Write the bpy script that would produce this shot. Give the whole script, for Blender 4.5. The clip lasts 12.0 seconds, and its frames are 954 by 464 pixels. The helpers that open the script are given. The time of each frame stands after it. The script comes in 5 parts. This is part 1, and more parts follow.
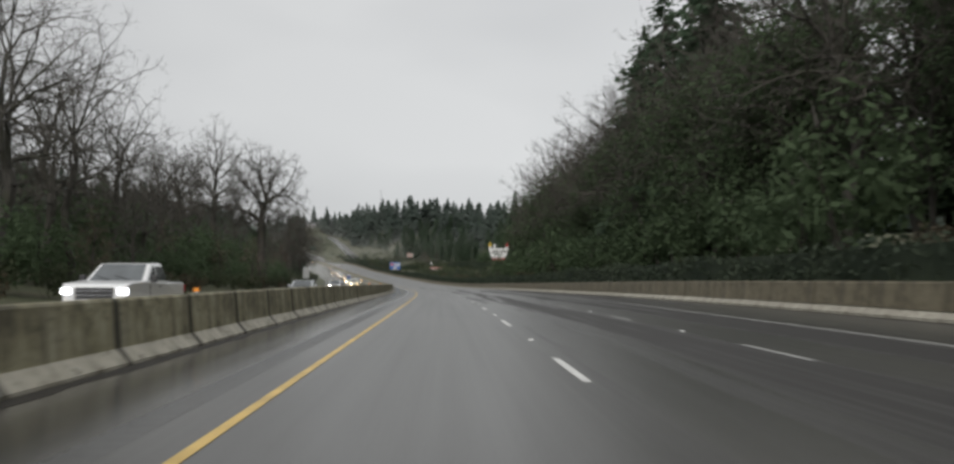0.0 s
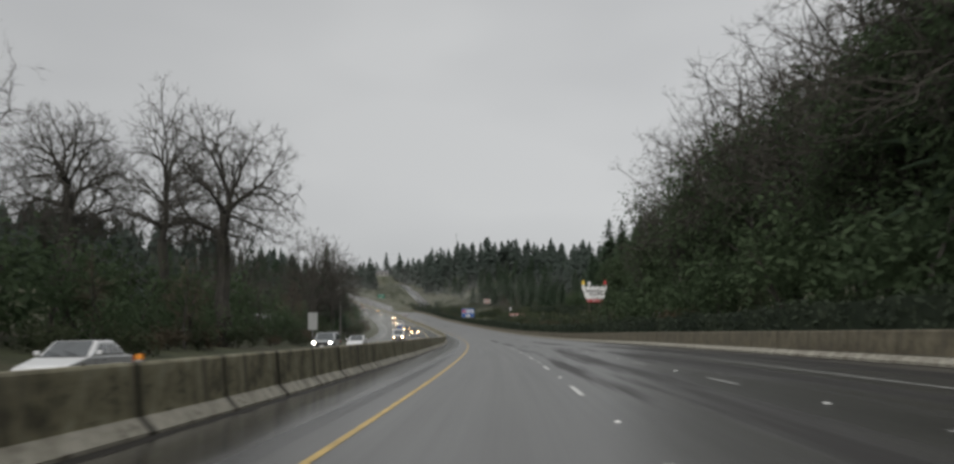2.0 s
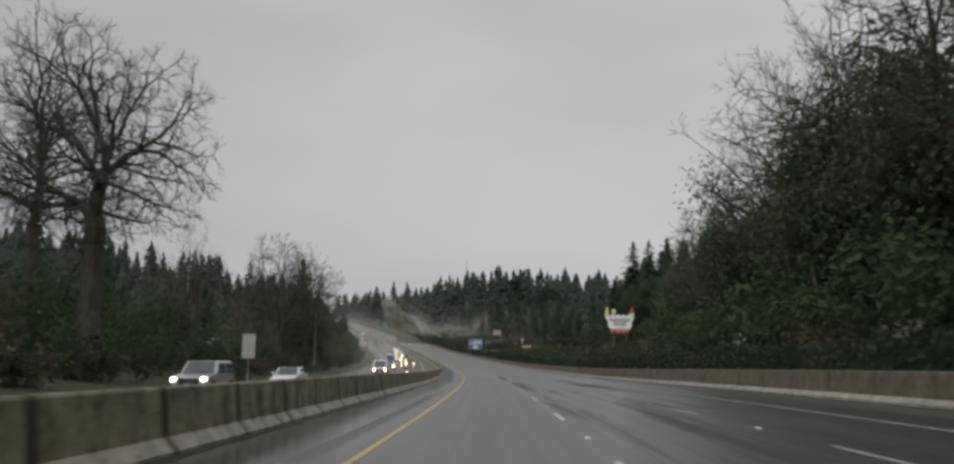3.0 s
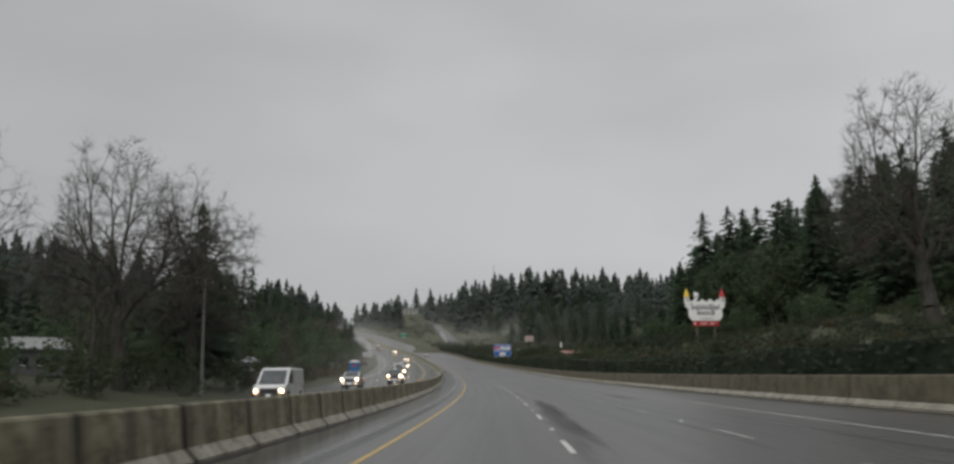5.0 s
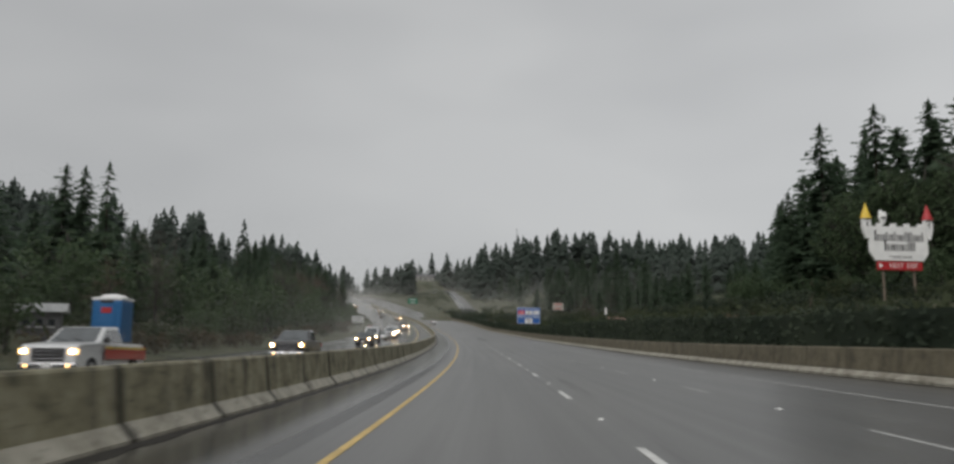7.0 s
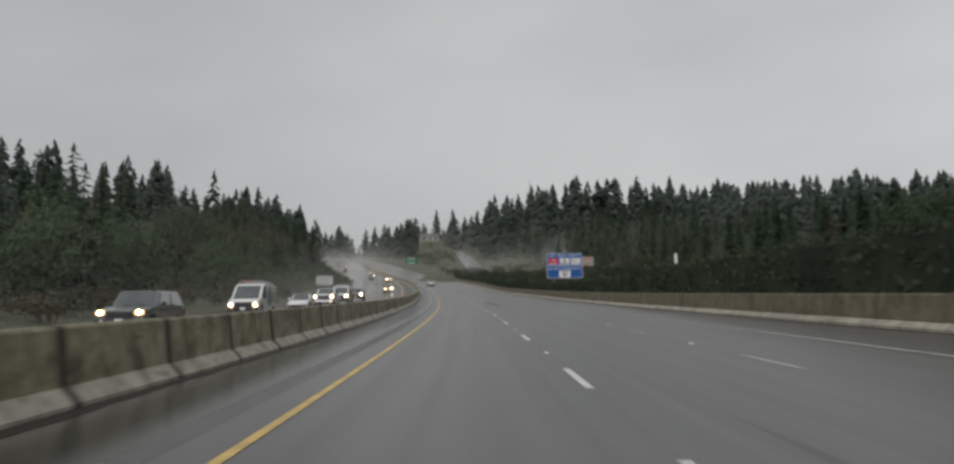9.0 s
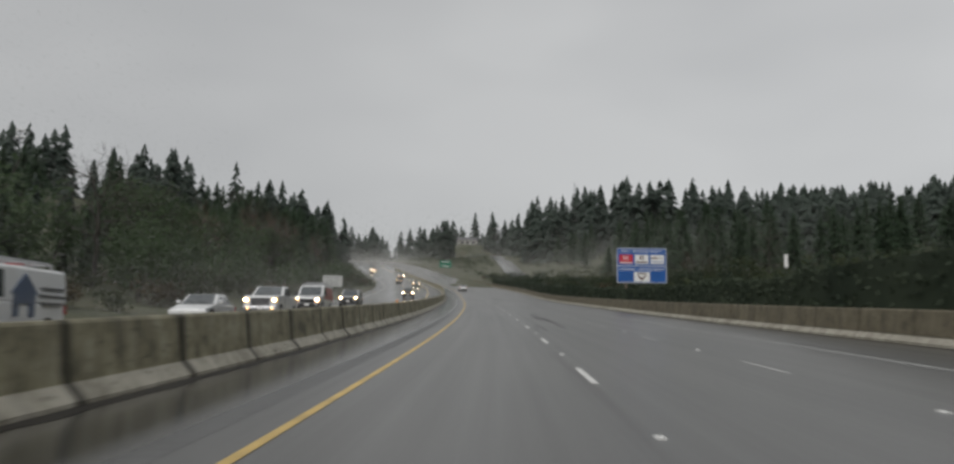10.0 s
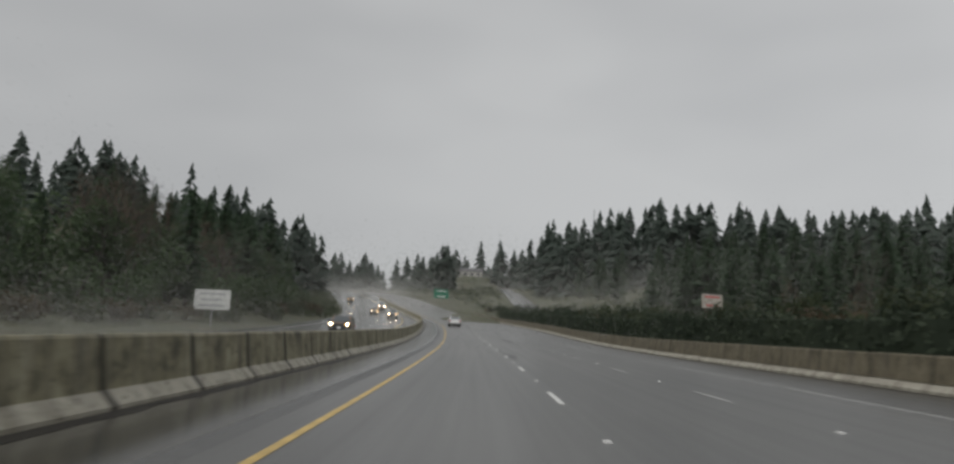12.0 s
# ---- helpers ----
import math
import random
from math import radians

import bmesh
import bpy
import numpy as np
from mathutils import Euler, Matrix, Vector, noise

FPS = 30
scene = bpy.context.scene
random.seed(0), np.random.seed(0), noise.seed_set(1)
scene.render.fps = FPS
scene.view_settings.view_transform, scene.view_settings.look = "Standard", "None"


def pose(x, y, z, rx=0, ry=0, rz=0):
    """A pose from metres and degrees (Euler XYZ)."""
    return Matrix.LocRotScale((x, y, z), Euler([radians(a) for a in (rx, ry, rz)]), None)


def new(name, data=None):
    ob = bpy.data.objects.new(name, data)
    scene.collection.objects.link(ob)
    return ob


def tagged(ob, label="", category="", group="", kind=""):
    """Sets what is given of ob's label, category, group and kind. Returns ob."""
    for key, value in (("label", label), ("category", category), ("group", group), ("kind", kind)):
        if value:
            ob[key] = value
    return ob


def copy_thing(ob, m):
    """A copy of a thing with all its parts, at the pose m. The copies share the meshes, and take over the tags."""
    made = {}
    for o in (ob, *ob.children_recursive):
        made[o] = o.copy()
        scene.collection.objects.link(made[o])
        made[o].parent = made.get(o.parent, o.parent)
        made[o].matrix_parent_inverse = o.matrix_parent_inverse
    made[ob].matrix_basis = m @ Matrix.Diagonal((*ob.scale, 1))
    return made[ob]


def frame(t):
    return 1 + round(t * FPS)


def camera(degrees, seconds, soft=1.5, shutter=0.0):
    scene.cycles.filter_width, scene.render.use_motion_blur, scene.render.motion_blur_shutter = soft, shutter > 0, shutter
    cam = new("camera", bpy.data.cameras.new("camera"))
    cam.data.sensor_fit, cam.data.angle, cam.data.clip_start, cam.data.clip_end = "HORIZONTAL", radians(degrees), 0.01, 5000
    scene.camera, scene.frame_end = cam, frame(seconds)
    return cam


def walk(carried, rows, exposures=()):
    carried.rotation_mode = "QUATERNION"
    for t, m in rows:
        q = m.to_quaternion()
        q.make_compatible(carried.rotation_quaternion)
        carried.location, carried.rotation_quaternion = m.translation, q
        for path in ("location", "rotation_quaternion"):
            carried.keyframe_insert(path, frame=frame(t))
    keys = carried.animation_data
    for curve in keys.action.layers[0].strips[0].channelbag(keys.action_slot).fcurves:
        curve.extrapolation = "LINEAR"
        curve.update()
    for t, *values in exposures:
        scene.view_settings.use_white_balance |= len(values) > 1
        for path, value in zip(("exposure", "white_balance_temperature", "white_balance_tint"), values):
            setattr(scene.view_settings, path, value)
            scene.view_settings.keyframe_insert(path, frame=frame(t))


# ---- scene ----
# ---------------------------------------------------------------- camera
cam = camera(57.52, 12.0, soft=2.8, shutter=0.22)
walk(cam, [
    (0, pose(1.904, -2.121, 1.274, 94.078, -0.283, -2.071)),
    (0.5, pose(2.052, 14.289, 1.584, 94.950, 0.423, 0.327)),
    (0.8, pose(2.063, 24.151, 1.753, 95.638, 0.613, 0.799)),
    (1, pose(2.045, 30.748, 1.858, 95.860, 0.821, 1.355)),
    (1.5, pose(2.014, 47.322, 2.092, 96.468, 0.987, 2.433)),
    (2, pose(1.674, 63.935, 2.283, 97.293, 0.772, 3.320)),
    (2.5, pose(1.260, 80.397, 2.465, 96.976, 0.081, 3.518)),
    (3, pose(0.708, 97.026, 2.655, 99.466, -0.186, 3.993)),
    (3.2, pose(0.440, 103.605, 2.732, 100.117, -0.7, 4.109)),
    (5, pose(-2.672, 163.847, 3.373, 100.280, 1.011, 6.128)),
    (5.5, pose(-4.048, 180.804, 3.562, 100.235, 1.478, 6.559)),
    (6, pose(-5.640, 198.037, 3.808, 100.234, 1.875, 7.092)),
    (6.5, pose(-7.418, 215.223, 4.107, 98.737, 1.291, 7.718)),
    (7, pose(-9.243, 232.020, 4.446, 98.540, -0.357, 7.407)),
    (7.2, pose(-9.971, 238.762, 4.594, 98.605, 0.011, 6.579)),
    (8.8, pose(-16.709, 293.831, 6.108, 95.765, 0.5, 6.809)),
    (9, pose(-17.684, 300.722, 6.343, 96.225, 0.865, 8.208)),
    (9.5, pose(-20.196, 317.942, 6.973, 96.603, -0.686, 10.196)),
    (10, pose(-22.837, 335.186, 7.640, 96.726, -0.674, 10.707)),
    (10.5, pose(-25.608, 352.582, 8.343, 97.978, -1.626, 10.678)),
    (11, pose(-28.642, 370.051, 9.084, 98.713, -1.776, 10.855)),
    (11.5, pose(-31.844, 387.459, 9.873, 98.926, -1.762, 10.941)),
    (12, pose(-35.193, 404.974, 10.722, 99.260, -2.315, 10.950)),
], exposures=[(0, 0.42), (0.5, 0.2), (0.8, 0.14), (1.5, 0.13), (2.5, 0.2), (3, 0.07), (5, 0.03), (7, 0.06), (9.5, 0.07), (10.5, 0.09), (11, -0.1), (12, 0.02)])

# ---------------------------------------------------------------- light: an even, rain-grey sky
SUN_UP, SUN_TURN = radians(38), radians(200)
world = bpy.data.worlds.new("overcast_sky")
world.use_nodes = True
wn, wl = world.node_tree.nodes, world.node_tree.links
wn.clear()
w_out = wn.new("ShaderNodeOutputWorld")
w_sky = wn.new("ShaderNodeTexSky")
w_sky.sky_type, w_sky.sun_disc = "NISHITA", False
w_sky.sun_elevation, w_sky.sun_rotation = SUN_UP, SUN_TURN
w_skybg = wn.new("ShaderNodeBackground")
w_skybg.inputs["Strength"].default_value = 0.05
wl.new(w_sky.outputs[0], w_skybg.inputs["Color"])
w_co = wn.new("ShaderNodeTexCoord")
w_map = wn.new("ShaderNodeMapping")
w_map.inputs["Scale"].default_value = (1.0, 1.0, 2.6)
wl.new(w_co.outputs["Generated"], w_map.inputs["Vector"])
w_noise = wn.new("ShaderNodeTexNoise")
w_noise.inputs["Scale"].default_value, w_noise.inputs["Detail"].default_value = 1.6, 3.0
wl.new(w_map.outputs[0], w_noise.inputs["Vector"])
w_ramp = wn.new("ShaderNodeValToRGB")
w_ramp.color_ramp.elements[0].position, w_ramp.color_ramp.elements[1].position = 0.32, 0.68
w_ramp.color_ramp.elements[0].color = (0.354, 0.360, 0.367, 1)
w_ramp.color_ramp.elements[1].color = (0.467, 0.472, 0.473, 1)
wl.new(w_noise.outputs["Fac"], w_ramp.inputs["Fac"])
w_cloud = wn.new("ShaderNodeBackground")
# the cloud is thinner towards the hidden sun on the right
w_sep = wn.new("ShaderNodeSeparateXYZ")
wl.new(w_co.outputs["Generated"], w_sep.inputs[0])
w_side = wn.new("ShaderNodeMapRange")
w_side.inputs["From Min"].default_value, w_side.inputs["From Max"].default_value = -0.6, 0.6
w_side.inputs["To Min"].default_value, w_side.inputs["To Max"].default_value = 1.02, 1.28
wl.new(w_sep.outputs["X"], w_side.inputs["Value"])
wl.new(w_side.outputs[0], w_cloud.inputs["Strength"])
wl.new(w_ramp.outputs["Color"], w_cloud.inputs["Color"])
w_mix = wn.new("ShaderNodeMixShader")
w_mix.inputs["Fac"].default_value = 0.94
wl.new(w_skybg.outputs[0], w_mix.inputs[1])
wl.new(w_cloud.outputs[0], w_mix.inputs[2])
wl.new(w_mix.outputs[0], w_out.inputs["Surface"])
scene.world = world

sun = new("overcast_sun", bpy.data.lights.new("overcast_sun", "SUN"))
sun.data.energy, sun.data.angle, sun.data.color = 1.5, radians(50), (1.0, 0.97, 0.93)
sun.matrix_basis = pose(0, 0, 60, 90 - math.degrees(SUN_UP), 0, 180 - math.degrees(SUN_TURN))


# ---------------------------------------------------------------- materials
def material(name, rough=0.6, metal=0.0):
    m = bpy.data.materials.new(name)
    m.use_nodes = True
    b = m.node_tree.nodes["Principled BSDF"]
    b.inputs["Roughness"].default_value, b.inputs["Metallic"].default_value = rough, metal
    return m, m.node_tree.nodes, m.node_tree.links, b


def ramp(nodes, stops):
    r = nodes.new("ShaderNodeValToRGB")
    while len(r.color_ramp.elements) < len(stops):
        r.color_ramp.elements.new(0.5)
    for e, (p, c) in zip(r.color_ramp.elements, stops):
        e.position, e.color = p, (*c, 1) if len(c) == 3 else c
    return r


def noise_tex(nodes, links, scale, detail=4.0, vector=None, rough=0.55):
    n = nodes.new("ShaderNodeTexNoise")
    n.inputs["Scale"].default_value, n.inputs["Detail"].default_value, n.inputs["Roughness"].default_value = scale, detail, rough
    if vector is not None:
        links.new(vector, n.inputs["Vector"])
    return n


def mapped(nodes, links, out, scale, offset=(0, 0, 0)):
    m = nodes.new("ShaderNodeMapping")
    m.inputs["Scale"].default_value, m.inputs["Location"].default_value = scale, offset
    links.new(out, m.inputs["Vector"])
    return m.outputs[0]


def bump(nodes, links, b, height, strength, distance):
    n = nodes.new("ShaderNodeBump")
    n.inputs["Strength"].default_value, n.inputs["Distance"].default_value = strength, distance
    links.new(height, n.inputs["Height"])
    links.new(n.outputs[0], b.inputs["Normal"])


def mixed(nodes, links, fac, a, c, mode="MIX"):
    m = nodes.new("ShaderNodeMix")
    m.data_type, m.blend_type = "RGBA", mode
    for key, v in ((0, fac), (6, a), (7, c)):
        if hasattr(v, "is_output"):
            links.new(v, m.inputs[key])
        else:
            m.inputs[key].default_value = v if key == 0 else (*v, 1)
    return m.outputs[2]


def simple(name, color, rough=0.5, metal=0.0, vary=0.12, scale=3.0, coat=0.0):
    """A plain paint, plastic or metal with a little grime."""
    m, n, l, b = material(name, rough, metal)
    co = n.new("ShaderNodeTexCoord")
    t = noise_tex(n, l, scale, 5, co.outputs["Object"])
    r = ramp(n, [(0.3, [c * (1 - vary) for c in color]), (0.7, [min(1, c * (1 + vary)) for c in color])])
    l.new(t.outputs["Fac"], r.inputs["Fac"])
    l.new(r.outputs["Color"], b.inputs["Base Color"])
    b.inputs["Coat Weight"].default_value = coat
    return m


def glowing(name, color, strength):
    m, n, l, b = material(name, 0.2)
    b.inputs["Base Color"].default_value = (*color, 1)
    b.inputs["Emission Color"].default_value = (*color, 1)
    b.inputs["Emission Strength"].default_value = strength
    return m


def foliage(name, dark, light, rough=0.6, trans=0.35, scale=0.35):
    """Leaves or needles: a tone for each spray, and a slow drift over the crown."""
    m, n, l, b = material(name, rough)
    geo = n.new("ShaderNodeNewGeometry")
    info = n.new("ShaderNodeObjectInfo")
    co = n.new("ShaderNodeTexCoord")
    big = noise_tex(n, l, scale, 3, co.outputs["Object"])
    add = n.new("ShaderNodeMath")
    add.operation = "MULTIPLY_ADD"
    l.new(geo.outputs["Random Per Island"], add.inputs[0])
    add.inputs[1].default_value = 0.15
    l.new(big.outputs["Fac"], add.inputs[2])
    add2 = n.new("ShaderNodeMath")
    add2.operation = "MULTIPLY_ADD"
    l.new(info.outputs["Random"], add2.inputs[0])
    add2.inputs[1].default_value = 0.35
    l.new(add.outputs[0], add2.inputs[2])
    r = ramp(n, [(0.40, dark), (0.95, light)])
    l.new(add2.outputs[0], r.inputs["Fac"])
    l.new(r.outputs["Color"], b.inputs["Base Color"])
    b.inputs["Specular IOR Level"].default_value = 0.08
    thin = n.new("ShaderNodeBsdfTranslucent")
    l.new(r.outputs["Color"], thin.inputs["Color"])
    mix = n.new("ShaderNodeMixShader")
    mix.inputs["Fac"].default_value = trans
    l.new(b.outputs[0], mix.inputs[1])
    l.new(thin.outputs[0], mix.inputs[2])
    l.new(mix.outputs[0], n["Material Output"].inputs["Surface"])
    return m


def make_asphalt(name, wet=0.5):
    m, n, l, b = material(name, 0.3)
    uv = n.new("ShaderNodeUVMap")
    uv.uv_map = "road"
    # u runs along the road, v across it, both in metres
    grit = noise_tex(n, l, 28, 3, uv.outputs[0])
    patch = noise_tex(n, l, 1.0, 4, mapped(n, l, uv.outputs[0], (0.05, 0.35, 1)))
    track = noise_tex(n, l, 1.0, 4, mapped(n, l, uv.outputs[0], (0.022, 0.62, 1), (3, 7, 0)), 0.6)
    fine_track = noise_tex(n, l, 1.0, 3, mapped(n, l, uv.outputs[0], (0.03, 2.4, 1)))
    base = ramp(n, [(0.3, (0.037, 0.036, 0.033)), (0.7, (0.082, 0.079, 0.071))])
    l.new(patch.outputs["Fac"], base.inputs["Fac"])
    col = mixed(n, l, 0.35, base.outputs["Color"], ramp_of(n, l, grit.outputs["Fac"], [(0.35, (0.02, 0.02, 0.02)), (0.65, (0.10, 0.10, 0.098))]))
    # long streaks towards the outer lanes: rougher, with dark tree reflections put into the colour
    sep = n.new("ShaderNodeSeparateXYZ")
    l.new(uv.outputs[0], sep.inputs[0])
    worn = n.new("ShaderNodeMapRange")
    worn.inputs["From Min"].default_value, worn.inputs["From Max"].default_value = 90, 225
    worn.inputs["To Min"].default_value, worn.inputs["To Max"].default_value = 0.085, -0.11
    l.new(sep.outputs["X"], worn.inputs["Value"])
    dark_bias = n.new("ShaderNodeMath")
    dark_bias.operation = "MULTIPLY_ADD"
    l.new(step(n, l, sep.outputs["Y"], 3.2, 6.0), dark_bias.inputs[0])
    l.new(worn.outputs[0], dark_bias.inputs[1])
    l.new(track.outputs["Fac"], dark_bias.inputs[2])
    band = n.new("ShaderNodeMath")
    band.operation = "MULTIPLY"
    l.new(step(n, l, dark_bias.outputs[0], 0.52, 0.66), band.inputs[0])
    l.new(step(n, l, sep.outputs["Y"], 3.0, 4.6), band.inputs[1])
    streak = band.outputs[0]
    # reflected trees painted as near-black asphalt
    col = mixed(n, l, streak, col, (0.020, 0.018, 0.016))
    # wet shoulder with a film of water; the barrier's dark reflection is coloured in
    col = mixed(n, l, step(n, l, sep.outputs["Y"], -0.7, -1.3, 0.65), col, (0.018, 0.018, 0.015))
    l.new(col, b.inputs["Base Color"])
    sheen = n.new("ShaderNodeMath")
    sheen.operation = "MULTIPLY_ADD"
    l.new(streak, sheen.inputs[0])
    sheen.inputs[1].default_value, sheen.inputs[2].default_value = 0.30, 0.20 + 0.1 * (1 - wet)
    sh2 = n.new("ShaderNodeMath")
    sh2.operation = "MULTIPLY_ADD"
    l.new(fine_track.outputs["Fac"], sh2.inputs[0])
    sh2.inputs[1].default_value = 0.12
    l.new(sheen.outputs[0], sh2.inputs[2])
    sh3 = n.new("ShaderNodeMath")
    sh3.operation = "MULTIPLY_ADD"
    l.new(step(n, l, sep.outputs["Y"], -0.6, -1.6, 1.0), sh3.inputs[0])
    sh3.inputs[1].default_value = -0.15
    l.new(sh2.outputs[0], sh3.inputs[2])
    l.new(sh3.outputs[0], b.inputs["Roughness"])
    b.inputs["Specular IOR Level"].default_value = 0.55
    bump(n, l, b, grit.outputs["Fac"], 0.25, 0.006)
    return m


def ramp_of(n, l, fac, stops):
    r = ramp(n, stops)
    l.new(fac, r.inputs["Fac"])
    return r.outputs["Color"]


def make_concrete(name, tones, dirt, joint=0.9):
    m, n, l, b = material(name, 0.65)
    co = n.new("ShaderNodeTexCoord")
    info = n.new("ShaderNodeObjectInfo")
    shift = n.new("ShaderNodeVectorMath")
    shift.operation = "SCALE"
    l.new(info.outputs["Location"], shift.inputs[0])
    shift.inputs["Scale"].default_value = 0.37
    at = n.new("ShaderNodeVectorMath")
    l.new(co.outputs["Object"], at.inputs[0])
    l.new(shift.outputs[0], at.inputs[1])
    blot = noise_tex(n, l, 1.7, 6, at.outputs[0], 0.7)
    drip = noise_tex(n, l, 1.0, 4, mapped(n, l, at.outputs[0], (1, 3.2, 0.35)))
    grain = noise_tex(n, l, 45, 3, co.outputs["Object"])
    col = ramp_of(n, l, blot.outputs["Fac"], [(0.34, tones[0]), (0.5, tones[1]), (0.68, tones[2])])
    col = mixed(n, l, ramp_of(n, l, drip.outputs["Fac"], [(0.5, (0, 0, 0)), (0.72, (dirt, dirt, dirt))]), col, (0.085, 0.075, 0.054))
    sep = n.new("ShaderNodeSeparateXYZ")
    l.new(co.outputs["Object"], sep.inputs[0])
    # soot and moss gathered beside the joints
    end = n.new("ShaderNodeMath")
    end.operation = "ABSOLUTE"
    l.new(sep.outputs["Y"], end.inputs[0])
    wob = n.new("ShaderNodeMath")
    wob.operation = "MULTIPLY_ADD"
    l.new(blot.outputs["Fac"], wob.inputs[0])
    wob.inputs[1].default_value = 0.45
    l.new(end.outputs[0], wob.inputs[2])
    col = mixed(n, l, step(n, l, wob.outputs[0], 1.93, 2.09, joint), col, (0.026, 0.024, 0.017))
    patchy = noise_tex(n, l, 4.5, 5, mapped(n, l, at.outputs[0], (1, 0.6, 1.6), (5, 2, 9)), 0.75)
    col = mixed(n, l, ramp_of(n, l, patchy.outputs["Fac"], [(0.56, (0, 0, 0)), (0.66, (0.75, 0.75, 0.75))]), col, (0.062, 0.058, 0.034))
    l.new(col, b.inputs["Base Color"])
    bump(n, l, b, grain.outputs["Fac"], 0.3, 0.01)
    return m


def step(n, l, value, lo, hi, top=1.0):
    m = n.new("ShaderNodeMapRange")
    m.interpolation_type = "SMOOTHSTEP"
    m.inputs["From Min"].default_value, m.inputs["From Max"].default_value, m.inputs["To Max"].default_value = lo, hi, top
    l.new(value, m.inputs["Value"])
    return m.outputs[0]


def make_ground():
    m, n, l, b = material("wet_grass_ground", 0.85)
    co = n.new("ShaderNodeTexCoord")
    a = noise_tex(n, l, 0.12, 6, co.outputs["Object"])
    c = noise_tex(n, l, 2.2, 5, co.outputs["Object"])
    col = ramp_of(n, l, a.outputs["Fac"], [(0.35, (0.038, 0.048, 0.020)), (0.52, (0.060, 0.070, 0.030)), (0.68, (0.075, 0.062, 0.036))])
    col = mixed(n, l, 0.5, col, ramp_of(n, l, c.outputs["Fac"], [(0.3, (0.02, 0.024, 0.012)), (0.7, (0.10, 0.10, 0.05))]))
    l.new(col, b.inputs["Base Color"])
    bump(n, l, b, c.outputs["Fac"], 0.8, 0.25)
    return m


def make_bark(name, dark, light):
    m, n, l, b = material(name, 0.85)
    co = n.new("ShaderNodeTexCoord")
    t = noise_tex(n, l, 1.0, 5, mapped(n, l, co.outputs["Object"], (5, 5, 0.9)))
    moss = noise_tex(n, l, 0.5, 4, co.outputs["Object"])
    col = ramp_of(n, l, t.outputs["Fac"], [(0.3, dark), (0.7, light)])
    col = mixed(n, l, ramp_of(n, l, moss.outputs["Fac"], [(0.5, (0, 0, 0)), (0.7, (0.6, 0.6, 0.6))]), col, (0.045, 0.052, 0.022))
    l.new(col, b.inputs["Base Color"])
    bump(n, l, b, t.outputs["Fac"], 0.6, 0.05)
    return m


def make_drop_water():
    """Clusters of fine airborne water: mostly air, the rest scatters the sky's light both ways."""
    m = bpy.data.materials.new("airborne_water")
    m.use_nodes = True
    n, l = m.node_tree.nodes, m.node_tree.links
    n.clear()
    out = n.new("ShaderNodeOutputMaterial")
    d, t, mix = n.new("ShaderNodeBsdfDiffuse"), n.new("ShaderNodeBsdfTranslucent"), n.new("ShaderNodeMixShader")
    d.inputs["Color"].default_value = t.inputs["Color"].default_value = (0.93, 0.92, 0.89, 1)
    mix.inputs["Fac"].default_value = 0.5
    l.new(d.outputs[0], mix.inputs[1])
    l.new(t.outputs[0], mix.inputs[2])
    air, thin = n.new("ShaderNodeBsdfTransparent"), n.new("ShaderNodeMixShader")
    thin.inputs["Fac"].default_value = 0.2
    l.new(air.outputs[0], thin.inputs[1])
    l.new(mix.outputs[0], thin.inputs[2])
    l.new(thin.outputs[0], out.inputs["Surface"])
    return m


ASPHALT = make_asphalt("wet_asphalt")
CONCRETE = make_concrete("stained_concrete", ((0.075, 0.069, 0.042), (0.285, 0.262, 0.165), (0.42, 0.395, 0.28)), 0.9)
CONCRETE_BANK = make_concrete("brown_stained_concrete", ((0.062, 0.054, 0.034), (0.145, 0.126, 0.082), (0.20, 0.178, 0.122)), 0.9, 0.3)
# toes paler than the stems: skylight on their slope, and wear, put into the colour
TOE = make_concrete("skylit_scoured_concrete", ((0.22, 0.203, 0.152), (0.42, 0.394, 0.318), (0.53, 0.50, 0.42)), 0.45)
TOE_BANK = make_concrete("skylit_washed_kerb", ((0.20, 0.185, 0.145), (0.34, 0.32, 0.265), (0.43, 0.41, 0.35)), 0.5, 0.12)
GROUND = make_ground()
BARK = make_bark("grey_bark", (0.026, 0.024, 0.020), (0.070, 0.065, 0.054))
BARK_FIR = make_bark("fir_bark", (0.022, 0.018, 0.014), (0.06, 0.048, 0.036))
TWIG = simple("winter_twigs", (0.062, 0.056, 0.046), 0.8, 0, 0.35, 0.4)
TWIG_RED = simple("reddish_twigs", (0.105, 0.075, 0.055), 0.8, 0, 0.35, 0.4)
NEEDLE = foliage("fir_needles", (0.076, 0.112, 0.072), (0.104, 0.150, 0.096), trans=0.6)
# greyer, bluer needles for the far woods: distance haze put into the colour
NEEDLE_HAZED = foliage("hazed_fir_needles", (0.078, 0.100, 0.086), (0.108, 0.134, 0.114), trans=0.5, scale=0.02)
IVY = foliage("ivy_leaves", (0.070, 0.102, 0.056), (0.102, 0.142, 0.078), trans=0.5)
BRUSH = foliage("bramble_leaves", (0.052, 0.066, 0.040), (0.090, 0.108, 0.062), trans=0.55)
RUST_BRUSH = foliage("dead_bracken", (0.066, 0.058, 0.042), (0.125, 0.104, 0.068), trans=0.45)
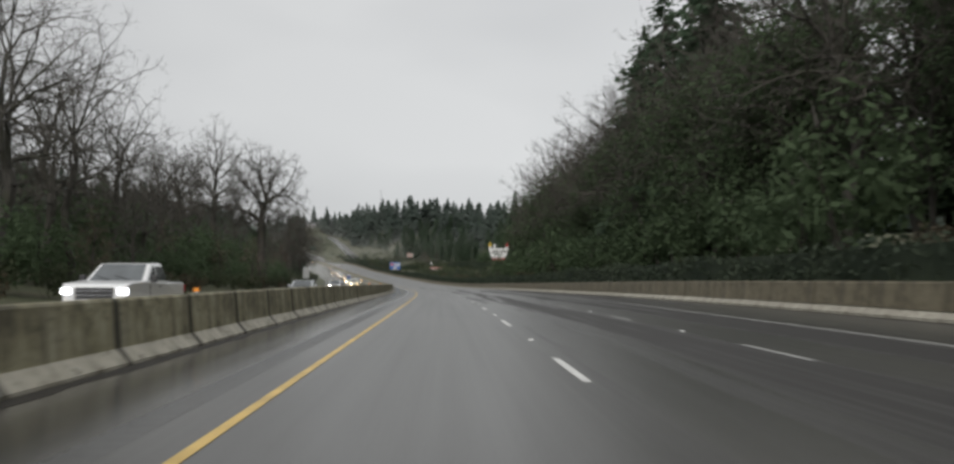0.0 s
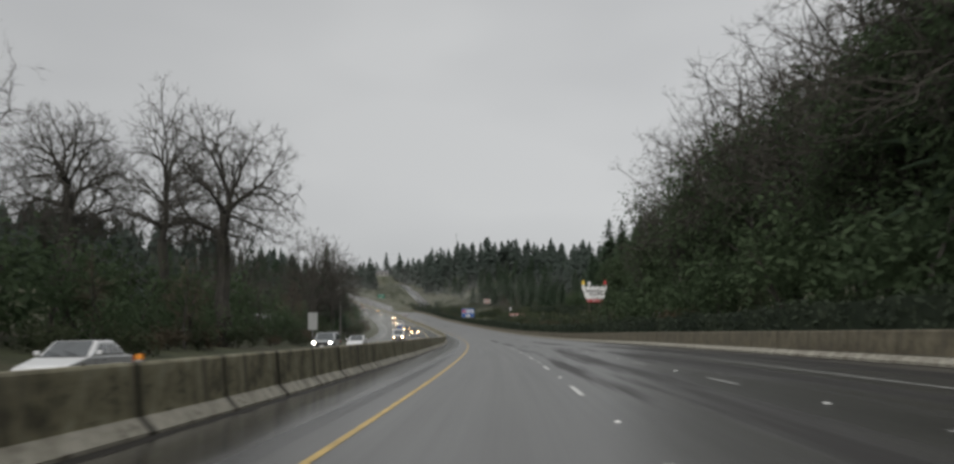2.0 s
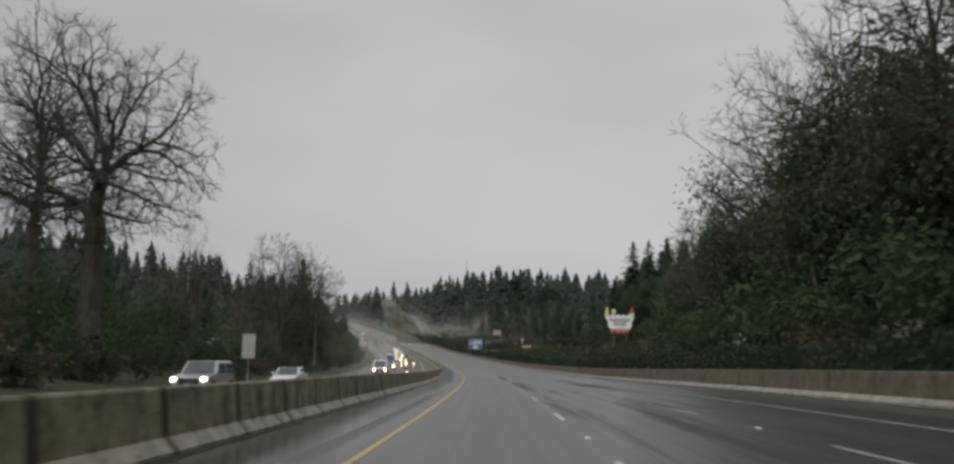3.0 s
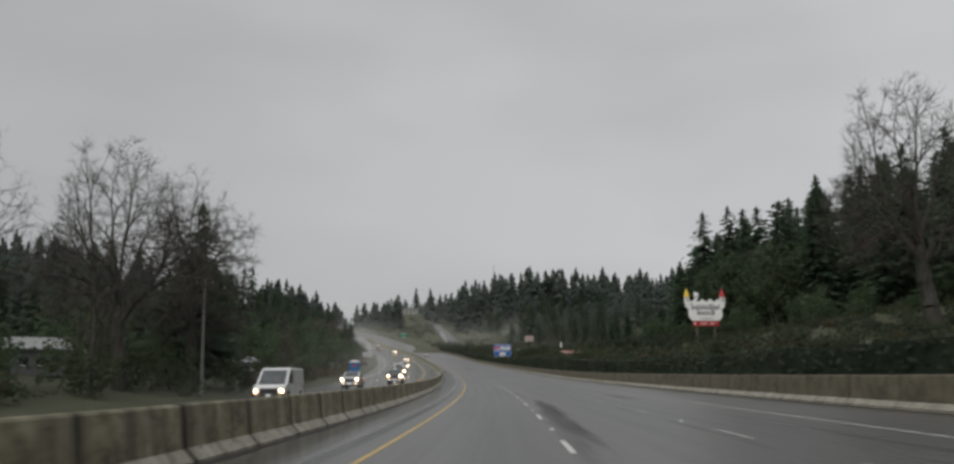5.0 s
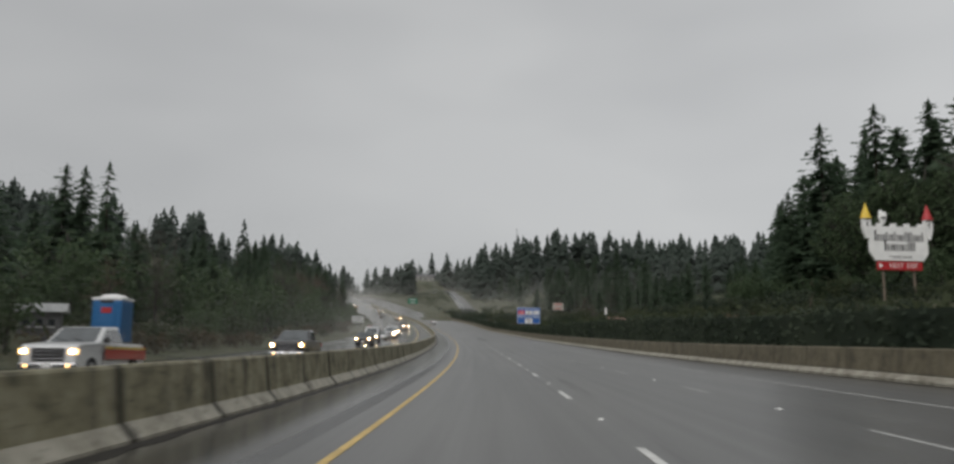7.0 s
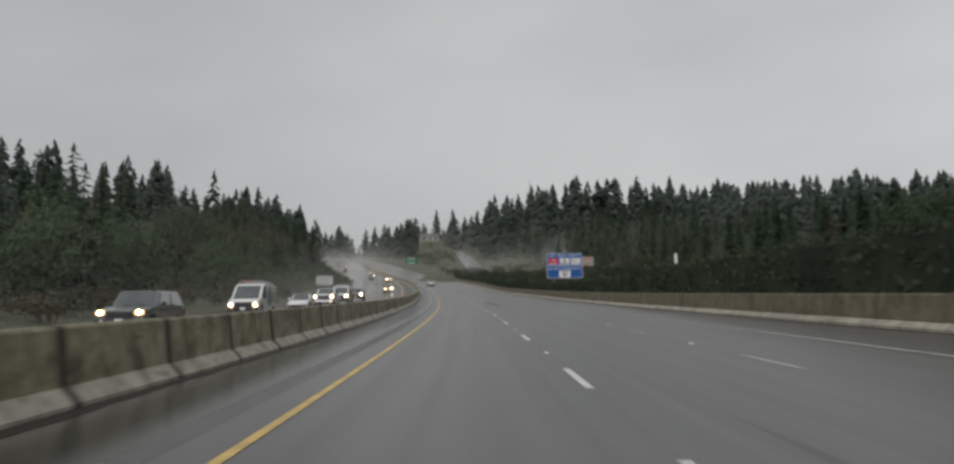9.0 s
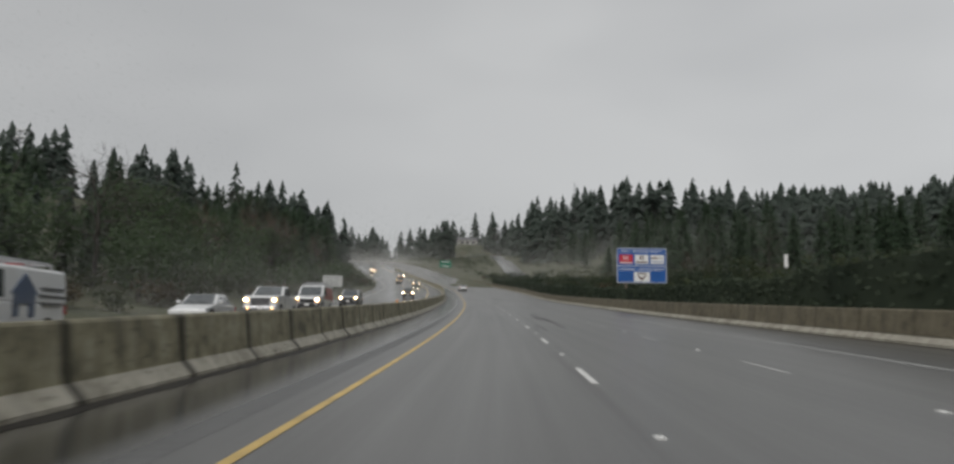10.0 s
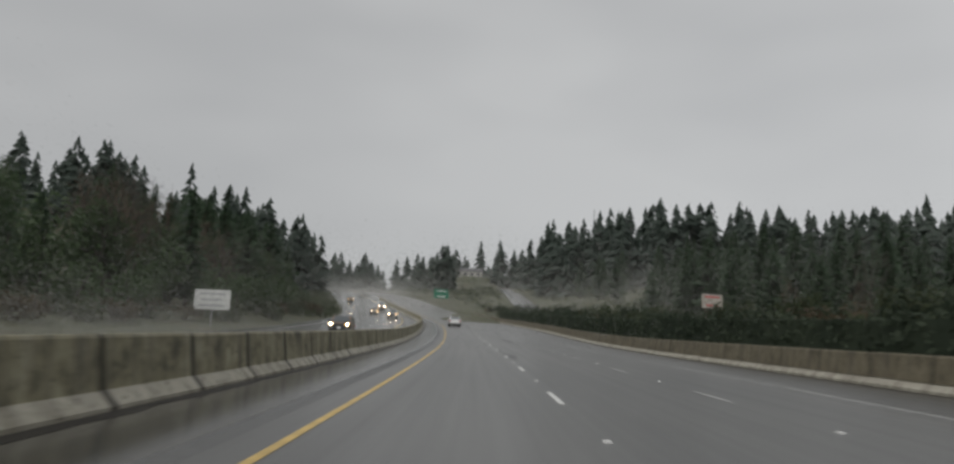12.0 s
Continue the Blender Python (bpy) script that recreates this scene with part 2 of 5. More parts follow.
HEDGE = foliage("hedge_leaves", (0.024, 0.036, 0.026), (0.070, 0.088, 0.060), scale=0.2)
YELLOW = simple("yellow_road_paint", (0.54, 0.37, 0.10), 0.45, 0, 0.26, 2.0)
WHITE = simple("white_road_paint", (0.62, 0.62, 0.60), 0.45, 0, 0.25, 2.0)
WORN_WHITE = simple("worn_white_road_paint", (0.36, 0.36, 0.35), 0.5, 0, 0.35, 2.0)
# near-black for the shade painted under the barrier toes
FOOT_SHADE = simple("barrier_foot_shade", (0.014, 0.012, 0.009), 0.5, 0, 0.4, 5)
GROOVE = simple("wet_groove_asphalt", (0.062, 0.062, 0.061), 0.3, 0, 0.3, 4)
DROPS = make_drop_water()

# ---------------------------------------------------------------- the road's line: s metres along it, d metres to the right of the yellow line
KNOT_S = np.arange(-40, 760, 50.0)
KNOT_BEND = np.array([-0.2519, 0.1491, 0.488, 0.6652, 0.2969, 0.6113, 0.581, 0.3848, 0.5099, 0.3211, 0.448, 0.549, 1.09, 0.841, 0.997, 0.167]) * 1e-3
KNOT_RISE = np.array([2.225, 1.859, 1.096, 1.203, 0.9, 1.812, 2.556, 3.658, 4.146, 4.971, 5.337, 7.581, 7.382, 8.518, 10.366, 12.686]) * 1e-2
LINE_S = np.arange(-1200, 2601, 1.0)
_bend = np.interp(LINE_S, KNOT_S, KNOT_BEND) * ((LINE_S > -40) & (LINE_S < 900))
_rise = np.interp(LINE_S, [*KNOT_S, 800, 950, 1100], [*KNOT_RISE, 0.108, 0.03, 0.0]) * (LINE_S > -400)
_turn = np.concatenate([[0], np.cumsum((_bend[1:] + _bend[:-1]) / 2)])
_zero = int(np.argmin(np.abs(LINE_S)))
_turn = _turn - _turn[_zero]
_mid = (_turn[1:] + _turn[:-1]) / 2
LINE_X = np.concatenate([[0], np.cumsum(-np.sin(_mid))])
LINE_Y = np.concatenate([[0], np.cumsum(np.cos(_mid))])
LINE_Z = np.concatenate([[0], np.cumsum((_rise[1:] + _rise[:-1]) / 2)])
LINE_X, LINE_Y = LINE_X - LINE_X[_zero], LINE_Y - LINE_Y[_zero]
LINE_Z = LINE_Z - LINE_Z[_zero]
LINE_BANK = np.interp(LINE_S, [0, 120, 240, 360, 480], [0.01999, 0.01298, 0.01245, 0.0082, 0.00074])


def line(s):
    return [np.interp(s, LINE_S, a) for a in (LINE_X, LINE_Y, LINE_Z, _turn, LINE_BANK)]


def spot(s, d, z=0.0):
    x, y, h, t, bank = line(s)
    return Vector((x + math.cos(t) * d, y + math.sin(t) * d, h + bank * max(-40, min(40, d)) + z))


def spots(s, d, z):
    x, y, h, t, bank = line(s)
    return np.stack([x + np.cos(t) * d, y + np.sin(t) * d, h + bank * np.clip(d, -40, 40) + z], -1)


def heading(s):
    return math.degrees(line(s)[3])


def put(s, d, z=0.0, turn=0.0, size=1.0, pitch=0.0):
    p = spot(s, d, z)
    return pose(*p, 0, 0, heading(s) + turn) @ pose(0, 0, 0, pitch) @ Matrix.Diagonal((size, size, size, 1))


def smooth(v, lo, hi):
    t = np.clip((v - lo) / (hi - lo), 0, 1)
    return t * t * (3 - 2 * t)


OPP_EDGE, WALL = -19.6, 14.13
CLIMB_S, CLIMB_H = [500, 550, 600, 650, 700, 750, 800, 850, 900, 1000, 1100], [0, 0.6, 0.9, 1.5, 3.2, 5.8, 8.3, 10.4, 11.9, 13.1, 13.4]
HOUSE_S, HOUSE_D, HOUSE_H = 965, 83.0, 17.6
LEFT_D = [-900, -500, -250, -160, -110, -80, -60, -42, -32, -25, -21.5, -19.6]
LEFT_H = [60, 42, 26, 19, 12, 8.5, 5.5, 3.0, 1.4, 0.3, -0.35, -0.1]
RIGHT_D = [14.3, 15.2, 17, 21, 28, 41, 60, 90, 140, 250, 500, 900]
RIGHT_H = [0.0, 0.75, 0.9, 1.2, 2.0, 3.6, 6.6, 9.6, 12.6, 18, 30, 40]


def land(s, d):
    """Height of the ground over the road's plane."""
    h = np.interp(d, LEFT_D + RIGHT_D, LEFT_H + RIGHT_H)
    h = np.where((d > OPP_EDGE) & (d < 14.3), -0.12, h)
    h = h + smooth(s, 560, 800) * smooth(d, 24, 130) * 15
    h = h + smooth(s, 430, 680) * smooth(-d, 26, 90) * 14
    h = h - smooth(s, 760, 1000) * (h - 5) * 0.35 * (np.abs(d) > 20)
    h = h - 4.2 * smooth(s, 440, 510) * (1 - smooth(s, 620, 700)) * smooth(d, 22, 46) * (1 - smooth(d, 70, 110))
    far = smooth(np.abs(d), 30, 80)
    h = h + far * (np.sin(s * 0.021 + d * 0.033) * 1.6 + np.sin(s * 0.053 - d * 0.027) * 0.8)
    # the valley's sides don't share the road's last steep climb
    h = h - np.interp(s, CLIMB_S, CLIMB_H) * smooth(np.abs(d), 26, 80)
    knoll = 1 - smooth(np.hypot((s - HOUSE_S) * 0.55, d - HOUSE_D), 10, 34)
    h = h + knoll * (HOUSE_H - h)
    near = (1 - smooth(np.abs(d - ramp_d(s)), 6, 24)) * smooth(s, 575, 610) * (1 - smooth(s, 870, 905))
    return h + near * (ramp_h(s) - 0.25 - h)


def ramp_d(s):
    return np.interp(s, [560, 600, 880, 940], [17.5, 23.7, 78.8, 92])


def ramp_h(s):
    return np.interp(s, [560, 600, 880, 940], [0.3, 1.0, 6.7, 8.0])


# ---------------------------------------------------------------- building helpers
def mesh_of(name, verts, faces, mat):
    me = bpy.data.meshes.new(name)
    me.from_pydata([tuple(v) for v in verts], [], [tuple(f) for f in faces])
    me.materials.append(mat)
    me.update()
    return me


def from_bm(name, bm, mat, smooth_faces=False):
    me = bpy.data.meshes.new(name)
    bm.normal_update()
    bm.to_mesh(me)
    bm.free()
    me.materials.append(mat)
    if smooth_faces:
        me.shade_smooth()
    return me


def piece(name, me, parent, label="", m=None):
    """Links a mesh as one part under a thing or under a part."""
    ob = new(name, me)
    ob.parent = parent
    if m is not None:
        ob.matrix_basis = m
    if label:
        ob["label"] = label
    return ob


def part(name, bm, mat, parent, label="", m=None):
    return piece(name, from_bm(name, bm, mat), parent, label, m)


def empty(name, m, label, category, group="", kind=""):
    ob = new(name)
    ob.empty_display_size = 0.3
    ob.matrix_basis = m
    return tagged(ob, label, category, group, kind)


def box(sx, sy, sz, at=(0, 0, 0), bevel=0.0, segs=1):
    bm = bmesh.new()
    bmesh.ops.create_cube(bm, size=1, matrix=Matrix.Translation(at) @ Matrix.Diagonal((sx, sy, sz, 1)))
    if bevel:
        bmesh.ops.bevel(bm, geom=bm.edges[:], offset=bevel, segments=segs, affect="EDGES", profile=0.6)
    return bm


def rod(r0, r1, a, b, sides=10):
    a, b = Vector(a), Vector(b)
    bm = bmesh.new()
    q = (b - a).to_track_quat("Z", "Y").to_matrix().to_4x4()
    bmesh.ops.create_cone(bm, cap_ends=True, segments=sides, radius1=r0, radius2=r1, depth=(b - a).length, matrix=Matrix.Translation((a + b) / 2) @ q)
    return bm


def slab(outline, thick, bevel=0.0):
    """A plate in the xz plane: outline of (x, z), front at y = -thick / 2."""
    bm = bmesh.new()
    front = [bm.verts.new((x, -thick / 2, z)) for x, z in outline]
    f = bm.faces.new(front)
    got = bmesh.ops.extrude_face_region(bm, geom=[f])
    bmesh.ops.translate(bm, vec=(0, thick, 0), verts=[v for v in got["geom"] if isinstance(v, bmesh.types.BMVert)])
    bmesh.ops.recalc_face_normals(bm, faces=bm.faces[:])
    if bevel:
        bmesh.ops.bevel(bm, geom=bm.edges[:], offset=bevel, segments=1, affect="EDGES")
    return bm


def rounded(w, h, r, n=5, cx=0.0, cz=0.0):
    out = []
    for qx, qz, a0 in ((1, 1, 0), (-1, 1, 90), (-1, -1, 180), (1, -1, 270)):
        for k in range(n + 1):
            a = radians(a0 + 90 * k / n)
            out.append((cx + qx * (w / 2 - r) + r * math.cos(a), cz + qz * (h / 2 - r) + r * math.sin(a)))
    return out


def text(name, body, size, mat, parent, at, width=None):
    """Raised lettering on a plate that faces -y."""
    cu = bpy.data.curves.new(name, "FONT")
    cu.body, cu.size, cu.align_x, cu.align_y, cu.extrude = body, size, "CENTER", "CENTER", 0.006
    cu.materials.append(mat)
    ob = new(name, cu)
    ob.parent = parent
    sx = 1.0
    if width:
        bpy.context.view_layer.update()
        sx = width / max(ob.dimensions.x, 0.01)
    ob.matrix_basis = pose(*at, 90, 0, 0) @ Matrix.Diagonal((sx, 1, 1, 1))
    return ob


def grid_mesh(name, ss, ds, height, mat, uv=False):
    ss, ds = np.asarray(ss, float), np.asarray(ds, float)
    S, D = np.meshgrid(ss, ds, indexing="ij")
    V = spots(S.ravel(), D.ravel(), height(S.ravel(), D.ravel()))
    n = len(ds)
    F = [(i * n + j, i * n + j + 1, (i + 1) * n + j + 1, (i + 1) * n + j) for i in range(len(ss) - 1) for j in range(n - 1)]
    me = mesh_of(name, V, F, mat)
    if uv:
        layer = me.uv_layers.new(name="road")
        idx = np.empty(len(me.loops), np.int32)
        me.loops.foreach_get("vertex_index", idx)
        layer.data.foreach_set("uv", np.stack([S.ravel()[idx], D.ravel()[idx]], -1).ravel())
    me.shade_smooth()
    return me


# ---------------------------------------------------------------- ground and roads
g_s = np.concatenate([np.arange(-1100, -160, 90), np.arange(-160, 1000, 10), np.arange(1000, 2500, 80)])
g_d = np.unique(np.concatenate([LEFT_D, [-23, -28, -37, -50, -70, -95, -130, -200, -350, -700], [-19.5, -10, 0, 8, 14.25], RIGHT_D, [19, 24, 34, 50, 75, 110, 190, 350, 700]]))
ground = tagged(new("ground", grid_mesh("ground", g_s, g_d, land, GROUND)), "wet grass and leaf litter beside the highway", "ground", kind="structure")

road_s = np.concatenate([np.arange(-120, 700, 4), np.arange(700, 1180, 10)])
flat = lambda s, d: np.zeros_like(s)
road = tagged(new("road", grid_mesh("road", road_s, np.linspace(-3.25, WALL + 0.15, 9), flat, ASPHALT, True)), "wet grey three-lane asphalt highway with dark tracks", "road", kind="structure")
road_b = tagged(new("road_oncoming", grid_mesh("road_oncoming", road_s, np.linspace(OPP_EDGE, -3.25, 9), flat, ASPHALT, True)), "wet grey asphalt of the oncoming lanes", "road", kind="structure")


def ribbon(name, d, width, s0, s1, mat, parent, label, z=0.006, ds=4.0):
    ss = np.arange(s0, s1 + 0.1, ds)
    return piece(name, grid_mesh(name, ss, [d - width / 2, d + width / 2], lambda s, q: np.full_like(s, z), mat), parent, label)


# dark strips at the foot of the barriers: the toe's shadow seam, laid in as colour
for nm_, d_ in (("gutter_grit", -2.76), ("gutter_grit", WALL - 0.16)):
    ss_ = np.arange(-60, 700, 0.8)
    rg = np.random.default_rng(8)
    w0, w1 = 0.10 + rg.uniform(-0.03, 0.03, len(ss_)), 0.15 + rg.uniform(-0.06, 0.09, len(ss_))
    gv = np.concatenate([spots(ss_, np.full_like(ss_, d_) - w0, 0.012), spots(ss_, np.full_like(ss_, d_) + w1, 0.005)])
    gm = len(ss_)
    piece(nm_, mesh_of(nm_, gv, [(k, k + 1, gm + k + 1, gm + k) for k in range(gm - 1)], FOOT_SHADE), road, "dark strip of painted shade along the barrier foot")

LANE = 3.613
ribbon("edge_line", 0.0, 0.12, -120, 900, YELLOW, road, "solid yellow edge line")
ribbon("edge_line", 10.46, 0.13, -120, 900, WORN_WHITE, road, "worn solid white edge line")
ribbon("edge_line", -6.4, 0.15, -120, 900, YELLOW, road_b, "solid yellow edge line")
ribbon("edge_line", -17.2, 0.13, -120, 900, WORN_WHITE, road_b, "worn solid white edge line")

def dash_mesh(name, width, mat):
    return from_bm(name, box(width, 3.05, 0.004, (0, 1.525, 0.005)), mat)


dash_one, dash_two = dash_mesh("lane_dash", 0.115, WHITE), dash_mesh("lane_dash_worn", 0.11, WORN_WHITE)


def marker_mesh():
    bm = bmesh.new()
    bot = [bm.verts.new((x * 0.055, y * 0.055, 0.0)) for x, y in ((-1, -1), (1, -1), (1, 1), (-1, 1))]
    top = [bm.verts.new((x * 0.042, y * 0.022, 0.02)) for x, y in ((-1, -1), (1, -1), (1, 1), (-1, 1))]
    bm.faces.new(top)
    for i in range(4):
        bm.faces.new((bot[i], bot[(i + 1) % 4], top[(i + 1) % 4], top[i]))
    return from_bm("pavement_marker", bm, simple("marker_white_plastic", (0.7, 0.7, 0.68), 0.25, 0, 0.1))


marker = marker_mesh()
random.seed(5)
for k in range(-6, 58):
    s0 = 8.333 + 12.19 * k
    for d0, ds0, me, par in ((LANE, 0.0, dash_one, road), (2 * LANE, 2.0, dash_two, road), (-6.4 - LANE, 4.0, dash_two, road_b), (-6.4 - 2 * LANE, 6.0, dash_two, road_b)):
        piece("lane_dash", me, par, m=put(s0 + ds0, d0, 0.0, pitch=math.degrees(math.atan(float(line(s0 + 3)[2] - line(s0)[2]) / 3))))
    if k < 42:
        for d0, ds0 in ((LANE, 7.0), (2 * LANE, 9.0)):
            piece("pavement_marker", marker, road, m=put(s0 + ds0, d0 + 0.02, 0.001))

# rumble strip ground into the shoulder beside the yellow line
rv, rf_ = [], []
for k in range(int(620 / 0.33)):
    s0 = -20 + 0.33 * k
    for z_, (a, c) in ((0.004, (0.0, 0.17)),):
        quad = spots(np.array([s0 + a, s0 + a, s0 + c, s0 + c]), np.array([-0.98, -0.60, -0.60, -0.98]), z_)
        top = spots(np.array([s0 + a + 0.04, s0 + a + 0.04, s0 + c - 0.04, s0 + c - 0.04]), np.array([-0.95, -0.63, -0.63, -0.95]), 0.008)
        i0 = len(rv)
        rv.extend(quad)
        rv.extend(top)
        rf_.append((i0 + 4, i0 + 5, i0 + 6, i0 + 7))
        rf_.extend((i0 + j, i0 + (j + 1) % 4, i0 + 4 + (j + 1) % 4, i0 + 4 + j) for j in range(4))
tagged(piece("rumble_strip", mesh_of("rumble_strip", rv, rf_, GROOVE), road, "ribbed rumble strip in the shoulder"), kind="stuff")

# ---------------------------------------------------------------- concrete barriers
SEG = 3.81


def barrier_part(name, prof, mat, gap=0.022):
    bm = bmesh.new()
    rings = []
    for y, shrink in ((-SEG / 2 + gap, gap * 0.9), (-SEG / 2 + gap + 0.028, 0), (-0.64, 0), (0.64, 0), (SEG / 2 - gap - 0.028, 0), (SEG / 2 - gap, gap * 0.9)):
        rings.append([bm.verts.new((x - math.copysign(shrink, x), y, z)) for x, z in prof])
    n = len(prof)
    for r0, r1 in zip(rings, rings[1:]):
        for i in range(n):
            bm.faces.new((r0[i], r1[i], r1[(i + 1) % n], r0[(i + 1) % n]))
    bm.faces.new(rings[0])
    bm.faces.new(rings[-1][::-1])
    bmesh.ops.recalc_face_normals(bm, faces=bm.faces[:])
    return from_bm(name, bm, mat)


stem_me = barrier_part("stem_wall", [(-0.172, 0.27), (0.172, 0.27), (0.165, 0.34), (0.105, 0.98), (0.08, 1.024), (-0.08, 1.024), (-0.105, 0.98), (-0.165, 0.34)], CONCRETE)
toe_me = barrier_part("toe", [(-0.36, 0), (0.36, 0), (0.36, 0.07), (0.185, 0.27), (-0.185, 0.27), (-0.36, 0.07)], TOE)
bank_stem_me = barrier_part("stem_wall", [(-0.172, 0.27), (0.172, 0.27), (0.165, 0.34), (0.105, 0.98), (0.08, 1.024), (-0.08, 1.024), (-0.105, 0.98), (-0.165, 0.34)], CONCRETE_BANK, 0.008)
bank_toe_me = barrier_part("toe", [(-0.36, 0), (0.36, 0), (0.36, 0.09), (0.185, 0.25), (-0.185, 0.25), (-0.36, 0.09)], TOE_BANK, 0.003)
random.seed(11)
for side, d0, label in ((0, -3.20, "stained grey concrete median barrier segment with a pale toe"), (1, WALL + 0.30, "brown-stained concrete barrier segment below the bank")):
    for k in range(-6, 190 if side == 0 else 165):
        s0 = 38.0 + SEG * (k - 9)
        p = math.degrees(math.atan(float(line(s0 + 2)[2] - line(s0 - 2)[2]) / 4))
        b = empty("concrete_barrier", put(s0 + SEG / 2, d0 + random.uniform(-0.012, 0.012), random.uniform(-0.006, 0.004), random.uniform(-0.15, 0.15), 1.0, p), label, "barrier", "median barrier" if side == 0 else "roadside barrier")
        piece("stem_wall", bank_stem_me if side else stem_me, b)
        piece("toe", bank_toe_me if side else toe_me, b)

AMBER = simple("amber_reflector", (0.85, 0.30, 0.03), 0.3, 0, 0.1)
POST_GREY = simple("galvanised_steel", (0.32, 0.33, 0.34), 0.45, 0.7, 0.2)
for s0 in (16.0, 61.2, 76.4, 228.6, 384.6):
    e = empty("barrier_reflector", put(s0, -3.20, 1.018), "amber reflector on top of the median barrier", "reflector", "barrier reflectors")
    part("bracket", box(0.10, 0.05, 0.03, (0, 0, 0.018), 0.005), POST_GREY, e)
    part("lens", box(0.11, 0.03, 0.085, (0, -0.004, 0.072), 0.012), AMBER, e)


# ---------------------------------------------------------------- plants
def tube(V, F, p0, p1, r0, r1, sides):
    d = p1 - p0
    ln = np.linalg.norm(d)
    if ln < 1e-6:
        return
    d = d / ln
    a = np.cross(d, [0.3, 0.9, 0.2] if abs(d[2]) > 0.8 else [0, 0, 1.0])
    a /= np.linalg.norm(a)
    b = np.cross(d, a)
    i0 = len(V)
    ang = np.arange(sides) * 2 * np.pi / sides
    ring = np.cos(ang)[:, None] * a + np.sin(ang)[:, None] * b
    V.extend(p0 + ring * r0)
    if r1 < 0.004:
        V.append(p1)
        F.extend((i0 + k, i0 + (k + 1) % sides, i0 + sides) for k in range(sides))
    else:
        V.extend(p1 + ring * r1)
        F.extend((i0 + k, i0 + (k + 1) % sides, i0 + sides + (k + 1) % sides, i0 + sides + k) for k in range(sides))


def bare_tree(seed, height, fork, reach, n, fill=0.45, gnarl=0.16, twigs=5, top=1.0, twig=1.0, fan=1.0, thick=1.0, stout=1.0):
    """Limbs and twigs of a leafless broadleaf tree that divide until they fill a rounded crown."""
    rng = np.random.default_rng(seed)
    LV, LF, TV, TF = [], [], [], []
    z0 = height * fork
    half = (height - z0) * 0.62
    mid = np.array([0, 0, height - half])
    dirs = rng.normal(0, 1, (n, 3))
    dirs /= np.linalg.norm(dirs, axis=1)[:, None]
    lump = 1 + 0.16 * np.sin(dirs[:, 0] * 4 + seed) + 0.14 * np.sin(dirs[:, 1] * 5 + 2 * seed) + 0.10 * np.sin(dirs[:, 2] * 7 + seed)
    ends = mid + dirs * (rng.uniform(fill ** 3, 1, n) ** (1 / 3) * lump)[:, None] * (reach, reach, half * top)
    ends = ends[ends[:, 2] > z0 * 0.9 + 0.35 * np.hypot(ends[:, 0], ends[:, 1])]

    def limb(p, q, ra, rb, count):
        far = np.linalg.norm(q - p)
        m = 3 if far > 2.2 and count > 3 else 2 if far > 0.9 else 1
        side = rng.normal(0, gnarl, 3) * far * 0.5
        side[2] -= 0.05 * far
        a = p
        for k in range(m):
            f = (k + 1) / m
            e = p + (q - p) * f + side * f * (1 - f) * 2
            r0, r1 = ra + (rb - ra) * k / m, ra + (rb - ra) * f
            if count > 6:
                tube(LV, LF, a, e, r0, r1, 7 if count > 60 else 5 if count > 20 else 4)
            else:
                tube(TV, TF, a, e, r0, r1, 3)
            a = e

    def sliver(a, b, r):
        """A fine twig that tapers to nothing."""
        side = np.cross(b - a, rng.normal(0, 1, 3))
        side *= r / (np.linalg.norm(side) + 1e-9)
        i0 = len(TV)
        TV.extend((a - side, a + side, b))
        TF.append((i0, i0 + 1, i0 + 2))

    def width(count):
        return 0.022 * stout * count ** 0.48

    def divide(p, pts, came, level):
        count = len(pts)
        if count == 1:
            sliver(p, pts[0], width(1) * thick)
            out = pts[0] - p
            ln = np.linalg.norm(out) + 1e-6
            for _ in range(twigs):
                w = out / ln + rng.normal(0, 0.5, 3) + (0, 0, 0.22)
                w /= np.linalg.norm(w)
                start, long_ = p + out * rng.uniform(0.25, 1.0), rng.uniform(0.5, 1.3) * twig
                sliver(start, start + w * long_, 0.016 * thick)
                for _ in range(2):
                    u = w + rng.normal(0, 0.45, 3)
                    q = start + w * long_ * rng.uniform(0.3, 0.9)
                    sliver(q, q + u / np.linalg.norm(u) * long_ * rng.uniform(0.3, 0.6), 0.010 * thick)
            return
        c = pts.mean(0)
        f = (rng.uniform(0.26, 0.40) if level else rng.uniform(0.16, 0.22)) * (fan if level < 3 else 1)
        if count < 8:
            f += 0.12
        q = p + (c - p) * f + came * np.linalg.norm(c - p) * 0.10
        limb(p, q, width(count), width(count) * 0.86, count)
        d = q - p
        d = d / (np.linalg.norm(d) + 1e-6)
        rel = pts - pts.mean(0)
        axis = np.linalg.svd(rel, full_matrices=False)[2][0] + rng.normal(0, 0.25, 3)
        order = np.argsort(rel @ axis)
        if level < (2 if fan == 1 else 3) and count > 30:
            cut = [int(count * rng.uniform(0.28, 0.38)), int(count * rng.uniform(0.62, 0.72))]
        else:
            cut = [max(1, int(count * rng.uniform(0.36, 0.64)))]
        for part_ in np.split(order, cut):
            if len(part_):
                divide(q, pts[part_], d, level + 1)

